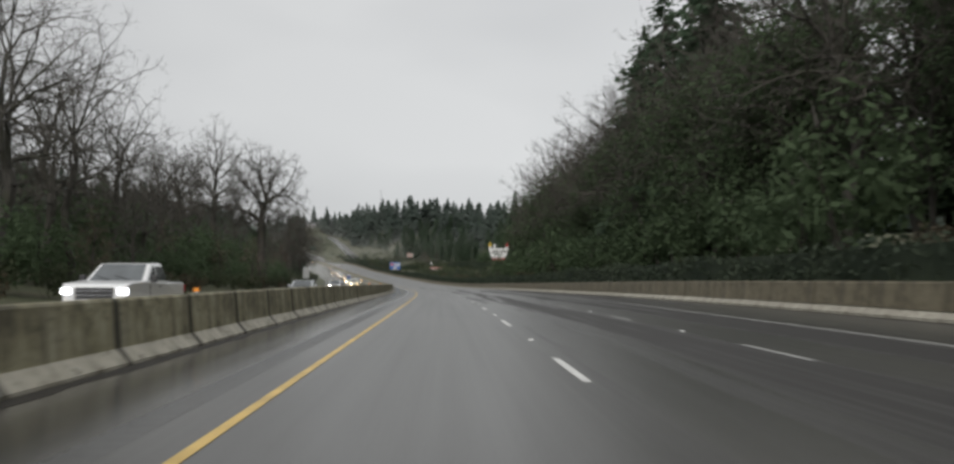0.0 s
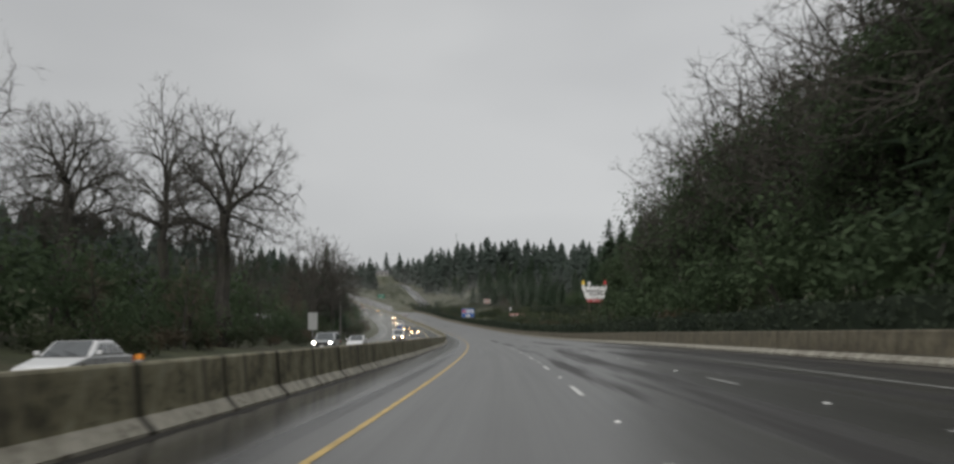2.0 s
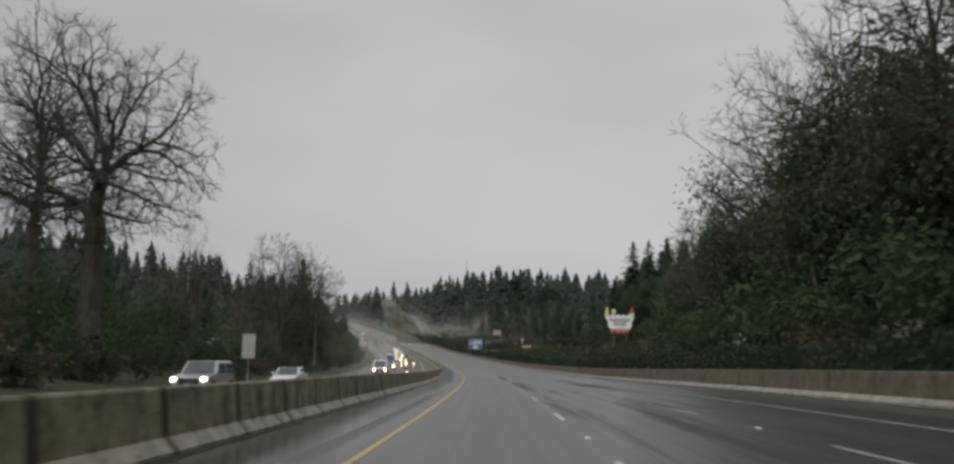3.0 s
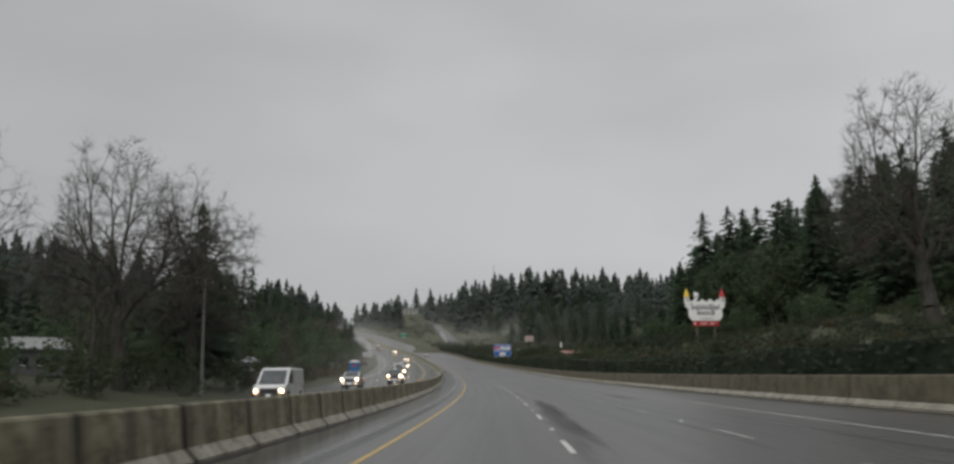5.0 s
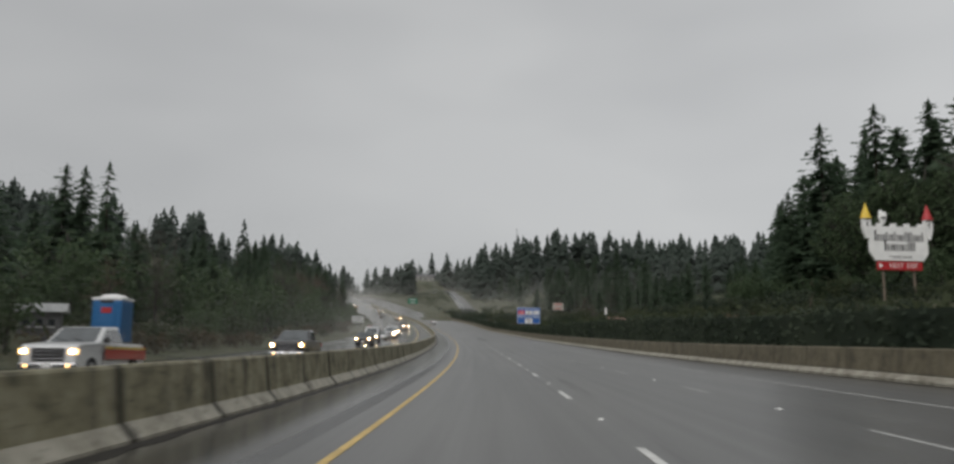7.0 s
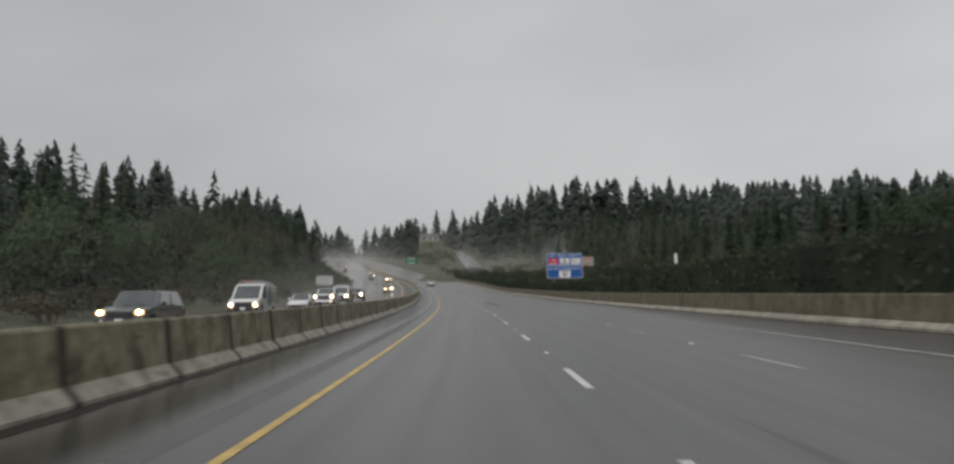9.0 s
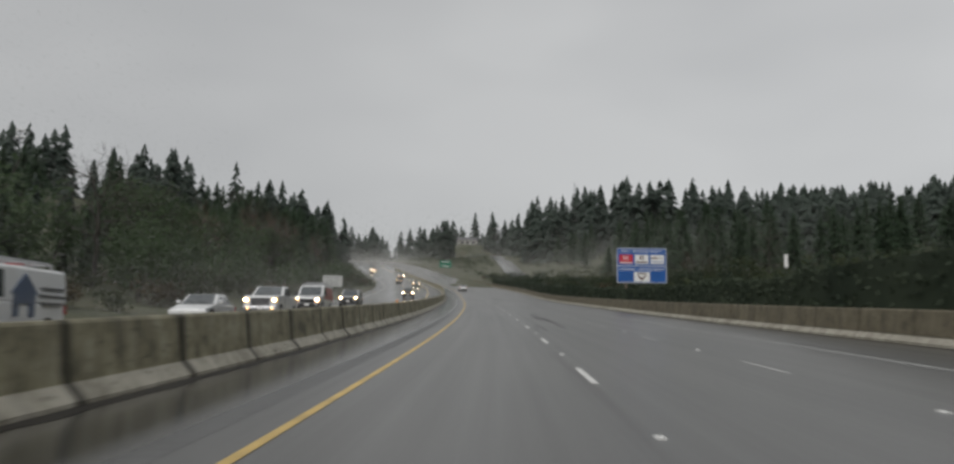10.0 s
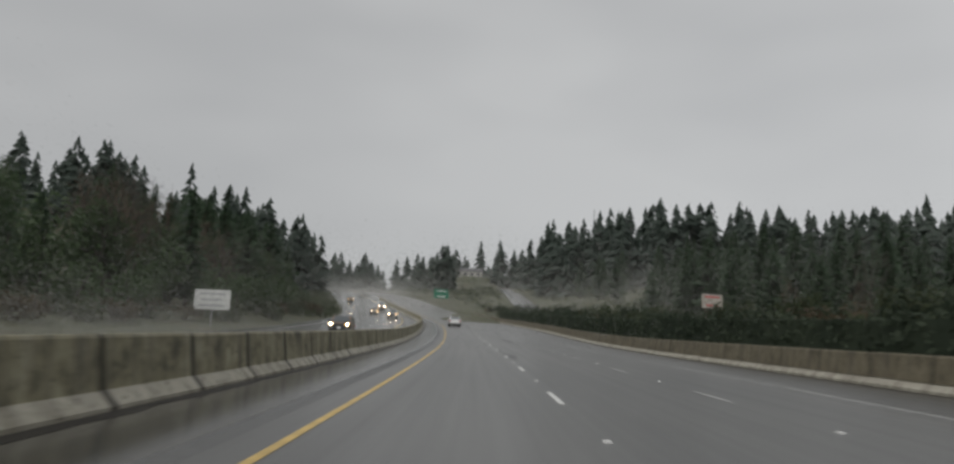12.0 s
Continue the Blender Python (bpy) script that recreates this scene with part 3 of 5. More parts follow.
    foot = np.array([0, 0, -0.4])
    crotch = np.array([rng.normal(0, 0.3), rng.normal(0, 0.3), z0])
    limb(foot, crotch * 0.5 + rng.normal(0, 0.12, 3) * (1, 1, 0), width(len(ends)) * 1.25, width(len(ends)), 999)
    a = np.array(LV[-7:]).mean(0)
    limb(a, crotch, width(len(ends)), width(len(ends)) * 0.9, 999)
    divide(crotch, ends, np.array([0, 0, 1.0]), 0)
    return np.array(LV), LF, np.array(TV), TF


def conifer(seed, height, width, boughs, droop, ragged=0.2, lowest=0.1, blunt=0.62):
    """A fir or pine: a tapered trunk and boughs at all heights, each carrying flat sprays that droop towards their tips."""
    rng = np.random.default_rng(seed)
    TV, TF, V, F = [], [], [], []
    p = np.array([0, 0, -0.4])
    for k in range(5):
        e = np.array([rng.normal(0, 0.06), rng.normal(0, 0.06), height * (k + 1) / 5])
        r0, r1 = height * 0.016 * (1 - k / 5) + 0.02, height * 0.016 * (1 - (k + 1) / 5) + 0.015
        tube(TV, TF, p, e, r0, r1, 7)
        p = e
    lobes = rng.uniform(0, 6.283, 4)

    def spray(m, o, t, size):
        """Two uneven leaflets of needles that share a twig."""
        down = np.array([0, 0, -1.0])
        tip = m + o * size * rng.uniform(0.5, 1.0) + down * size * rng.uniform(0.15, 0.55)
        for sg in (-1, 1):
            side = m + t * sg * size * rng.uniform(0.35, 0.75) + o * size * rng.uniform(-0.1, 0.45) + down * size * rng.uniform(0.0, 0.5)
            i0 = len(V)
            V.extend((m, tip, side))
            F.append((i0, i0 + 1, i0 + 2))

    for k in range(boughs):
        f = lowest + (1 - lowest) * ((k + rng.uniform(0, 1)) / boughs) ** 1.08
        a = rng.uniform(0, 6.283)
        reach = width * (1 - f) ** blunt * (0.62 + 0.38 * min(1, (f - lowest + 0.05) / 0.18))
        reach *= 1 + 0.16 * math.sin(a * 2 + lobes[0] + f * 9) + 0.12 * math.sin(a * 3 + lobes[1] - f * 17)
        L = reach * rng.uniform(1 - 1.6 * ragged, 1 + ragged) + 0.12
        o, t = np.array([math.cos(a), math.sin(a), 0]), np.array([-math.sin(a), math.cos(a), 0])
        up = rng.uniform(-0.05, 0.25) + 0.7 * max(0, f - 0.7)
        size = 0.25 * L + 0.24
        for q in (0.34, 0.56, 0.78, 0.97):
            q = q * rng.uniform(0.85, 1.1)
            m = np.array([0, 0, height * f]) + o * L * q + np.array([0, 0, (up * q - droop * q * q) * L])
            spray(m, o, t, size * rng.uniform(0.75, 1.25))
        # inner needles close to the trunk
        i0 = len(V)
        m = np.array([0, 0, height * f + 0.3])
        V.extend((m, m + o * L * 0.45 + t * L * 0.24 + (0, 0, -0.15 * L), m + o * L * 0.5 - t * L * 0.22 + (0, 0, -0.4 * L)))
        F.append((i0, i0 + 1, i0 + 2))
    for k in range(6):
        a = 6.283 * k / 6
        i0 = len(V)
        V.extend((np.array([0, 0, height * 1.015]), np.array([math.cos(a), math.sin(a), 0]) * width * 0.06 + (0, 0, height * 0.955), np.array([math.cos(a + 1.2), math.sin(a + 1.2), 0]) * width * 0.08 + (0, 0, height * 0.94)))
        F.append((i0, i0 + 1, i0 + 2))
    return TV, TF, V, F


def leaf_cloud(seed, rx, ry, rz, n, leaf, lumps=10):
    """Loose leaves gathered in uneven clumps over a bush; also arching stems."""
    rng = np.random.default_rng(seed)
    cs = []
    for _ in range(lumps):
        c = rng.normal(0, 1, 3)
        c *= rng.uniform(0.2, 1) ** 0.5 / np.linalg.norm(c)
        cs.append((c * (rx, ry, rz * 0.44) * 0.75 + (0, 0, rz * 0.5), rng.uniform(0.26, 0.46)))
    V, F = [], []
    for k in range(n):
        c, r = cs[rng.integers(lumps)]
        v = rng.normal(0, 1, 3)
        v /= np.linalg.norm(v)
        p = c + v * r * np.array([rx, ry, min(rz * 0.8, rx * 1.2)]) * rng.uniform(0.55, 0.98)
        p[2] = abs(p[2]) * 0.98 + 0.02
        # leaves tilt outward and up to the light
        nor = v * 0.7 + np.array([0, 0, 0.8]) + rng.normal(0, 0.5, 3)
        a = np.cross(nor, rng.normal(0, 1, 3))
        a = a / np.linalg.norm(a) * leaf * rng.uniform(0.6, 1.4)
        b = np.cross(nor, a)
        b = b / np.linalg.norm(b) * leaf * rng.uniform(0.3, 0.6)
        i0 = len(V)
        V.extend((p - a, p - b, p + a, p + b))
        F.append((i0, i0 + 1, i0 + 2, i0 + 3))
    return V, F, cs


def crown_limbs(seed, clumps, rx, rz, V, F):
    """Limbs from the trunk into each clump of leaves, and the twigs that carry them."""
    rng = np.random.default_rng(seed)
    for c, r in clumps:
        root = np.array([0, 0, max(0.3, min(c[2] - 0.45 * np.hypot(c[0], c[1]) - 0.5, rz * 0.72))])
        mid = (root + c) / 2 + rng.normal(0, 0.12, 3) * rx * 0.4
        tube(V, F, root, mid, 0.075, 0.05, 4)
        tube(V, F, mid, c, 0.05, 0.03, 4)
        for _ in range(12):
            v = rng.normal(0, 1, 3)
            tip = c + v / np.linalg.norm(v) * r * np.array([rx, rx, min(rz * 0.8, rx * 1.2)]) * rng.uniform(0.85, 1.1)
            tip[2] = abs(tip[2])
            knee = c + (tip - c) * 0.5 + rng.normal(0, 0.10, 3)
            tube(V, F, c, knee, 0.024, 0.014, 3)
            tube(V, F, knee, tip, 0.014, 0.0, 3)
            side = tip + rng.normal(0, 0.35, 3)
            tube(V, F, knee, side, 0.011, 0.0, 3)


def stems(seed, rz, n, r=0.012):
    rng = np.random.default_rng(seed)
    V, F = [], []
    for k in range(n):
        p = np.array([0.0, 0.0, -0.1])
        d = np.array([rng.normal(0, 0.75 if n > 1 else 0.1), rng.normal(0, 0.75 if n > 1 else 0.1), 1.0])
        L = rz * rng.uniform(0.7, 1.35)
        for q in range(3):
            d = d + rng.normal(0, 0.14, 3)
            e = p + d / np.linalg.norm(d) * L / 3
            tube(V, F, p, e, r * (1.2 - 0.35 * q), 0.0 if q == 2 else r * (1.2 - 0.35 * (q + 1)), 3)
            for _ in range(2):
                w = d + rng.normal(0, 0.6, 3)
                tube(V, F, e, e + w / np.linalg.norm(w) * L * 0.22, r * 0.6, 0.0, 3)
            p = e
    return V, F


def thing_of(name, label, category, group, meshes):
    """An empty with its parts, kept as the first of its kind and copied for the rest."""
    e = empty(name, Matrix.Identity(4), label, category, group)
    for nm, me in meshes:
        piece(nm, me, e)
    return e


PLACED, TALL = {}, {}


def plant_to(proto, s, d, turn, top):
    """Plants a copy whose tip reaches the given height over the road."""
    if proto.name not in TALL:
        TALL[proto.name] = max(v.co.z for ob in proto.children for v in ob.data.vertices)
    g = float(land(np.array(s, float), np.array(d, float)))
    return plant(proto, s, d, turn, (top - g) / TALL[proto.name])


def plant(proto, s, d, turn, size, sink=0.15):
    z = float(land(np.array(s, float), np.array(d, float)))
    m = put(s, d, z - sink * size, turn, size)
    if proto.name in PLACED:
        k = 1 / PLACED[proto.name]
        return copy_thing(proto, m @ Matrix.Diagonal((k, k, k, 1)))
    PLACED[proto.name] = size
    proto.matrix_basis = m
    return proto


def bare_kind(seed, label, twig_mat=None, **k):
    LV, LF, TV, TF = bare_tree(seed, **k)
    return thing_of("bare_tree", label, "tree", "roadside trees", [("trunk", mesh_of("trunk", LV, LF, BARK)), ("crown", mesh_of("crown", TV, TF, twig_mat or TWIG))])


def conifer_kind(seed, label, mat=None, **k):
    TV, TF, V, F = conifer(seed, **k)
    return thing_of("fir_tree", label, "tree", "fir trees", [("trunk", mesh_of("trunk", TV, TF, BARK_FIR)), ("crown", mesh_of("crown", V, F, mat or NEEDLE))])


def bush_kind(seed, name, label, mat, rx, rz, n, leaf, stem_n, stem_mat):
    V, F, clumps = leaf_cloud(seed, rx, rx, rz, n, leaf, 26 if rz > 5 else 12)
    tall = name in ("ivy_thicket", "evergreen_tree")
    SV, SF = stems(seed + 50, rz * (0.75 if tall else 1.0), stem_n, 0.13 if tall else 0.012)
    if name == "evergreen_tree":
        crown_limbs(seed + 90, clumps, rx, rz, SV, SF)
    return thing_of(name, label, "shrub", "roadside shrubs", [("foliage", mesh_of("foliage", V, F, mat)), ("woody_base", mesh_of("woody_base", SV, SF, stem_mat))])


# heights in metres; copies are scaled a little
SPREADING = [bare_kind(21, "large bare spreading tree with fine grey twigs", height=22, fork=0.26, reach=6.4, n=310),
             bare_kind(22, "tall bare tree with several rising limbs", height=23, fork=0.22, reach=5.4, n=280, top=1.05),
             bare_kind(23, "bare rounded tree with a dense twiggy crown", height=18, fork=0.24, reach=6.2, n=340),
             bare_kind(24, "slim bare tree with upswept twigs", height=19, fork=0.22, reach=3.8, n=210),
             bare_kind(25, "bare alder with reddish twigs", TWIG_RED, height=14, fork=0.18, reach=3.2, n=190)]
OAK = bare_kind(27, "tall gaunt bare tree with crooked open limbs", height=33, fork=0.34, reach=9.0, n=900, fill=0.5, gnarl=0.22, twigs=5, twig=1.0, thick=1.3, fan=0.7, stout=1.45)
ROUND = bare_kind(28, "bare tree with a dense rounded crown on a forked trunk", height=25, fork=0.40, reach=7.6, n=1300, gnarl=0.22, twigs=7, thick=1.3, stout=1.25)
DOME = bare_kind(26, "bare dome-shaped tree with many fanning limbs", height=24, fork=0.22, reach=11.0, n=2200, fill=0.62, gnarl=0.10, fan=0.55, twigs=8, thick=1.1, twig=1.0)
FAN = bare_kind(29, "bare tree with limbs fanning up from a low fork", height=22, fork=0.2, reach=7.4, n=1200, fill=0.55, gnarl=0.10, fan=0.6, twigs=7, thick=1.1)
FIRS = [conifer_kind(31, "tall dark green fir with drooping boughs", height=30, width=6.6, boughs=330, droop=0.30),
        conifer_kind(32, "dark green fir with a ragged outline", height=26, width=6.0, boughs=300, droop=0.20, ragged=0.32, blunt=0.7),
        conifer_kind(33, "narrow dark green fir", height=24, width=4.7, boughs=280, droop=0.34, ragged=0.24, blunt=0.66),
        conifer_kind(34, "broad dark pine with a blunt rounded crown", height=27, width=6.6, boughs=300, droop=0.05, ragged=0.3, lowest=0.22, blunt=0.46)]
LONE_FIR = conifer_kind(35, "lone fir with sparse drooping boughs and a thin tip", height=25, width=6.0, boughs=150, droop=0.36, ragged=0.3, blunt=0.85)
YARD_FIR = conifer_kind(36, "dark broad-skirted fir with level layered boughs", height=25, width=8.6, boughs=330, droop=0.10, ragged=0.26, blunt=0.9)
IVIES = [bush_kind(41, "ivy_thicket", "dense dark green ivy and evergreen thicket", IVY, 3.4, 5.5, 760, 0.25, 1, BARK),
         bush_kind(42, "ivy_thicket", "tall dark evergreen thicket", IVY, 2.9, 7.5, 760, 0.25, 1, BARK)]
EVERGREENS = [bush_kind(46, "evergreen_tree", "tall ivy-clad evergreen tree on the bank", IVY, 4.2, 15.0, 3700, 0.225, 1, BARK),
              bush_kind(47, "evergreen_tree", "broad dark evergreen tree on the bank", IVY, 4.8, 12.0, 3700, 0.225, 1, BARK)]
BUSHES = [bush_kind(43, "bramble_bush", "brown-green winter bramble bush", BRUSH, 2.3, 2.6, 420, 0.19, 5, TWIG_RED),
          bush_kind(44, "bramble_bush", "olive-green roadside bush with bare stems", BRUSH, 1.9, 3.4, 420, 0.19, 5, TWIG),
          bush_kind(45, "bracken_bush", "rust-brown dead bracken and bare stems", RUST_BRUSH, 2.2, 2.2, 400, 0.19, 6, TWIG_RED)]
SHRUB = bush_kind(48, "evergreen_shrub", "low dark green evergreen shrub on the slope", HEDGE, 2.5, 2.8, 460, 0.18, 6, TWIG)
LEAFY = [bush_kind(49, "evergreen_tree", "tall ivy-clad evergreen tree on the bank", IVY, 4.2, 15.0, 6800, 0.134, 1, BARK),
         bush_kind(50, "evergreen_tree", "broad dark evergreen tree on the bank", IVY, 4.8, 12.0, 6800, 0.138, 1, BARK)]

rnd = random.Random(77)


def open_ground(s, d):
    """Mown gaps in front of the blue sign, the small board and the sheds."""
    return (385 < s < 426 and 16 < d < 27) or (470 < s < 582 and abs(d - 2 - 0.319 * (s - 407)) < 6) or (196 < s < 222 and 28 < d < 39) or (360 < s < 424 and 31 < d < 42) or (290 < s < 309 and -38 < d < -27)


def scatter(protos, s0, s1, d0, d1, count, lo, hi, weights=None, sink=0.15):
    for k in range(count):
        s, d = s0 + (s1 - s0) * (k + rnd.uniform(0.05, 0.95)) / count, rnd.uniform(d0, d1)
        kind, turn, size = rnd.choices(protos, weights)[0], rnd.uniform(0, 360), rnd.uniform(lo, hi)
        if not open_ground(s, d):
            plant(kind, s, d, turn, size, sink)


def rows_to(protos, s0, s1, d0, d1, count, top, spread=1.5, weights=None):
    for k in range(count):
        s, d = s0 + (s1 - s0) * (k + rnd.uniform(0.05, 0.95)) / count, rnd.uniform(d0, d1)
        kind, turn, t = rnd.choices(protos, weights)[0], rnd.uniform(0, 360), top(s, d) + rnd.uniform(-spread, spread)
        if not open_ground(s, d):
            plant_to(kind, s, d, turn, t)


# trees that stand out singly, beside the oncoming lanes
plant_to(OAK, 173, -37.9, 20, 35)
plant_to(ROUND, 160, -27.4, 130, 28)
plant_to(ROUND, 150, -39.5, 60, 26.5)
plant_to(SPREADING[0], 166, -44, 60, 24)
plant_to(DOME, 238, -29.0, 250, 23.6)
plant_to(FAN, 249, -26.6, 100, 22.4)
plant_to(SPREADING[0], 242, -43.5, 40, 25.5)
plant_to(SPREADING[2], 236, -47.0, 40, 20.5)
plant_to(YARD_FIR, 259, -28.9, 10, 21.2)
plant_to(SPREADING[1], 203, -48, 300, 24)
plant_to(LONE_FIR, 333, -41, 0, 22)
plant_to(FIRS[2], 336, -45, 40, 22)
plant_to(FIRS[1], 333, -46, 80, 21.6)
plant_to(LONE_FIR, 378, -31, 0, 13.6)
plant_to(LONE_FIR, 399, -40.8, 30, 19.0)
plant_to(FIRS[2], 382, -41, 200, 16.8)
plant_to(FIRS[1], 405, -39.7, 110, 16.4)
plant_to(FIRS[2], 548, -82.6, 0, 31.8)
plant_to(FIRS[0], 540, -78.2, 60, 30.6)
for s_, d_, k_, t_ in ((548, -103, 0, 33.8), (552, -106, 2, 33.4), (545, -99, 3, 32.4), (553, -110, 0, 34)):
    plant_to(FIRS[k_], s_, d_, s_ * 5, t_)
plant_to(SPREADING[2], 226, -44, 15, 20)
plant_to(SPREADING[2], 538, -49, 70, 24)
plant_to(SPREADING[0], 545, -52, 10, 24.5)
for s_, d_, k_, t_ in ((46, -31, 0, 28), (55, -36, 1, 31), (62, -30, 2, 28), (70, -34, 0, 31), (76, -30, 1, 28), (84, -35, 2, 28), (90, -31, 0, 24.5), (98, -37, 1, 27), (92, -44, 0, 30), (106, -45, 2, 27), (126, -46, 0, 20), (137, -47, 1, 16), (146, -48, 2, 15), (104, -32, 2, 18), (114, -38, 3, 25.5), (122, -36, 2, 24), (131, -41, 2, 19), (140, -36, 3, 17.5)):
    plant_to(SPREADING[k_], s_, d_, s_ * 13, t_)
# the tall edge of the wood beside our lanes
plant_to(DOME, 245, 44, 200, 30)
for s_, d_, k_, t_ in ((104, 28.5, 0, 34), (111, 31, 1, 34), (97, 29, 0, 37), (90, 31, 0, 38), (118, 31, 1, 32), (82, 30, 0, 38)):
    plant_to(FIRS[k_], s_, d_, s_ * 11, t_)
# the firs behind the castle sign
for s_, d_, k_, t_ in ((387, 68.5, 1, 41), (364, 66.5, 2, 38.5), (354, 69.5, 0, 36.5), (350, 73, 3, 37), (398, 70, 3, 33), (392, 74, 0, 36), (376, 70, 0, 33), (369, 73, 3, 36), (345, 70, 1, 33), (340, 78, 0, 38), (333, 74, 2, 36), (327, 80, 0, 40), (400, 66, 2, 27)):
    plant_to(FIRS[k_], s_, d_, s_ * 7, t_)

# left: bare wood with brush below
scatter(SPREADING, 15, 110, -48, -72, 6, 1.0, 1.3)
scatter(SPREADING, 110, 160, -46, -70, 4, 0.6, 0.9)
scatter(SPREADING, 175, 330, -46, -80, 6, 0.6, 0.85)
scatter([SPREADING[4], SPREADING[3]], 20, 340, -25, -34, 18, 0.5, 0.75)
scatter(IVIES, 30, 250, -26.5, -34, 34, 0.7, 1.1)
rows_to(IVIES, 80, 205, -31, -38, 14, lambda s, d: 12.5, 1.5)
scatter(BUSHES, 15, 620, -23.8, -28, 100, 0.8, 1.3)
scatter(FIRS, 60, 250, -60, -100, 12, 0.55, 0.75)
scatter(FIRS, 255, 370, -34, -75, 22, 0.34, 0.5)
rows_to(FIRS, 370, 515, -32, -62, 38, lambda s, d: 0.9 + 0.27 * min(abs(d), 46) + 0.02 * (s - 450), 1.2)
rows_to(FIRS, 515, 720, -30, -75, 48, lambda s, d: 3.0 + 0.44 * min(abs(d), 40 + max(0, s - 560) * 0.25), 1.6)
scatter(IVIES, 250, 620, -27, -36, 48, 0.8, 1.25)
rows_to(IVIES, 255, 520, -32, -46, 30, lambda s, d: 0.8 + 0.30 * abs(d), 1.2)
rows_to(EVERGREENS, 425, 640, -33, -48, 16, lambda s, d: 1.5 + 0.34 * abs(d), 1.4)
rows_to([SPREADING[4], SPREADING[2]], 498, 548, -30, -43, 12, lambda s, d: 3.0 + 0.38 * abs(d), 1.5, (4, 1))
rows_to([SPREADING[2], SPREADING[4]], 400, 640, -32, -50, 10, lambda s, d: 3.5 + 0.33 * abs(d), 1.0)
# right: steep wooded bank, then firs, then open brush before the far wood
rows_to(LEAFY, 6, 176, 24.5, 27, 17, lambda s, d: 20.5, 1.2)
rows_to(EVERGREENS, 0, 172, 30, 34, 13, lambda s, d: 24.5, 1.2)
rows_to([SPREADING[2], SPREADING[0], SPREADING[3]], -4, 172, 26, 29.5, 24, lambda s, d: 26.0 + 1.2 * (90 < s < 168), 1.0, (6, 0, 1))
rows_to(LEAFY, 52, 122, 26, 28.5, 6, lambda s, d: 23, 1.2)
rows_to([SPREADING[2], SPREADING[0]], 40, 165, 25, 28.5, 14, lambda s, d: 27.5, 1.2)
plant_to(LEAFY[1], 176, 27, 40, 17)
plant_to(EVERGREENS[1], 181, 33, 40, 18)
scatter(IVIES, -20, 182, 19.5, 23, 36, 0.9, 1.4)
rows_to(FIRS, 0, 120, 36, 56, 10, lambda s, d: 36, 2)
rows_to(IVIES, 200, 258, 58, 74, 8, lambda s, d: 20, 2)
rows_to(FIRS, 262, 330, 66, 96, 16, lambda s, d: 10 + 0.33 * d, 3)
rows_to(FIRS, 335, 408, 76, 112, 22, lambda s, d: 9 + 0.38 * d, 3)
rows_to(EVERGREENS, 330, 368, 60, 72, 7, lambda s, d: 26, 3)
rows_to(FIRS, 370, 403, 58, 67, 8, lambda s, d: 25, 2.5)
scatter(IVIES, 330, 410, 52, 62, 14, 0.8, 1.2)
scatter(IVIES, 228, 330, 54, 68, 14, 0.6, 1.0)
scatter(BUSHES, -10, 640, 18.5, 24, 95, 0.7, 1.15, (3, 2, 3))
scatter([SHRUB], 222, 420, 20, 40, 80, 0.5, 0.85)
scatter([SHRUB], 225, 330, 38, 56, 40, 0.5, 0.8)
scatter([SHRUB], 330, 420, 38, 58, 34, 0.9, 1.4)
scatter(BUSHES, 225, 330, 24, 56, 16, 0.5, 0.9, (2, 2, 1))
scatter(BUSHES, 330, 640, 24, 60, 46, 0.9, 1.5, (3, 3, 1))
scatter([SHRUB], 430, 640, 19, 30, 50, 0.8, 1.3)
scatter([SHRUB, BUSHES[1]], 430, 640, 28, 75, 70, 0.8, 1.4)
scatter(SPREADING, 430, 600, 40, 90, 8, 0.4, 0.6)
rows_to(FIRS, 440, 660, 58, 92, 34, lambda s, d: 5 + 0.17 * d, 1.5)
scatter(FIRS, 470, 540, 92, 150, 19, 0.33, 0.46)
scatter(FIRS, 540, 720, 92, 150, 42, 0.46, 0.64)
rows_to(FIRS, 560, 720, 64, 100, 26, lambda s, d: 8.5 + 0.19 * d, 2.0)


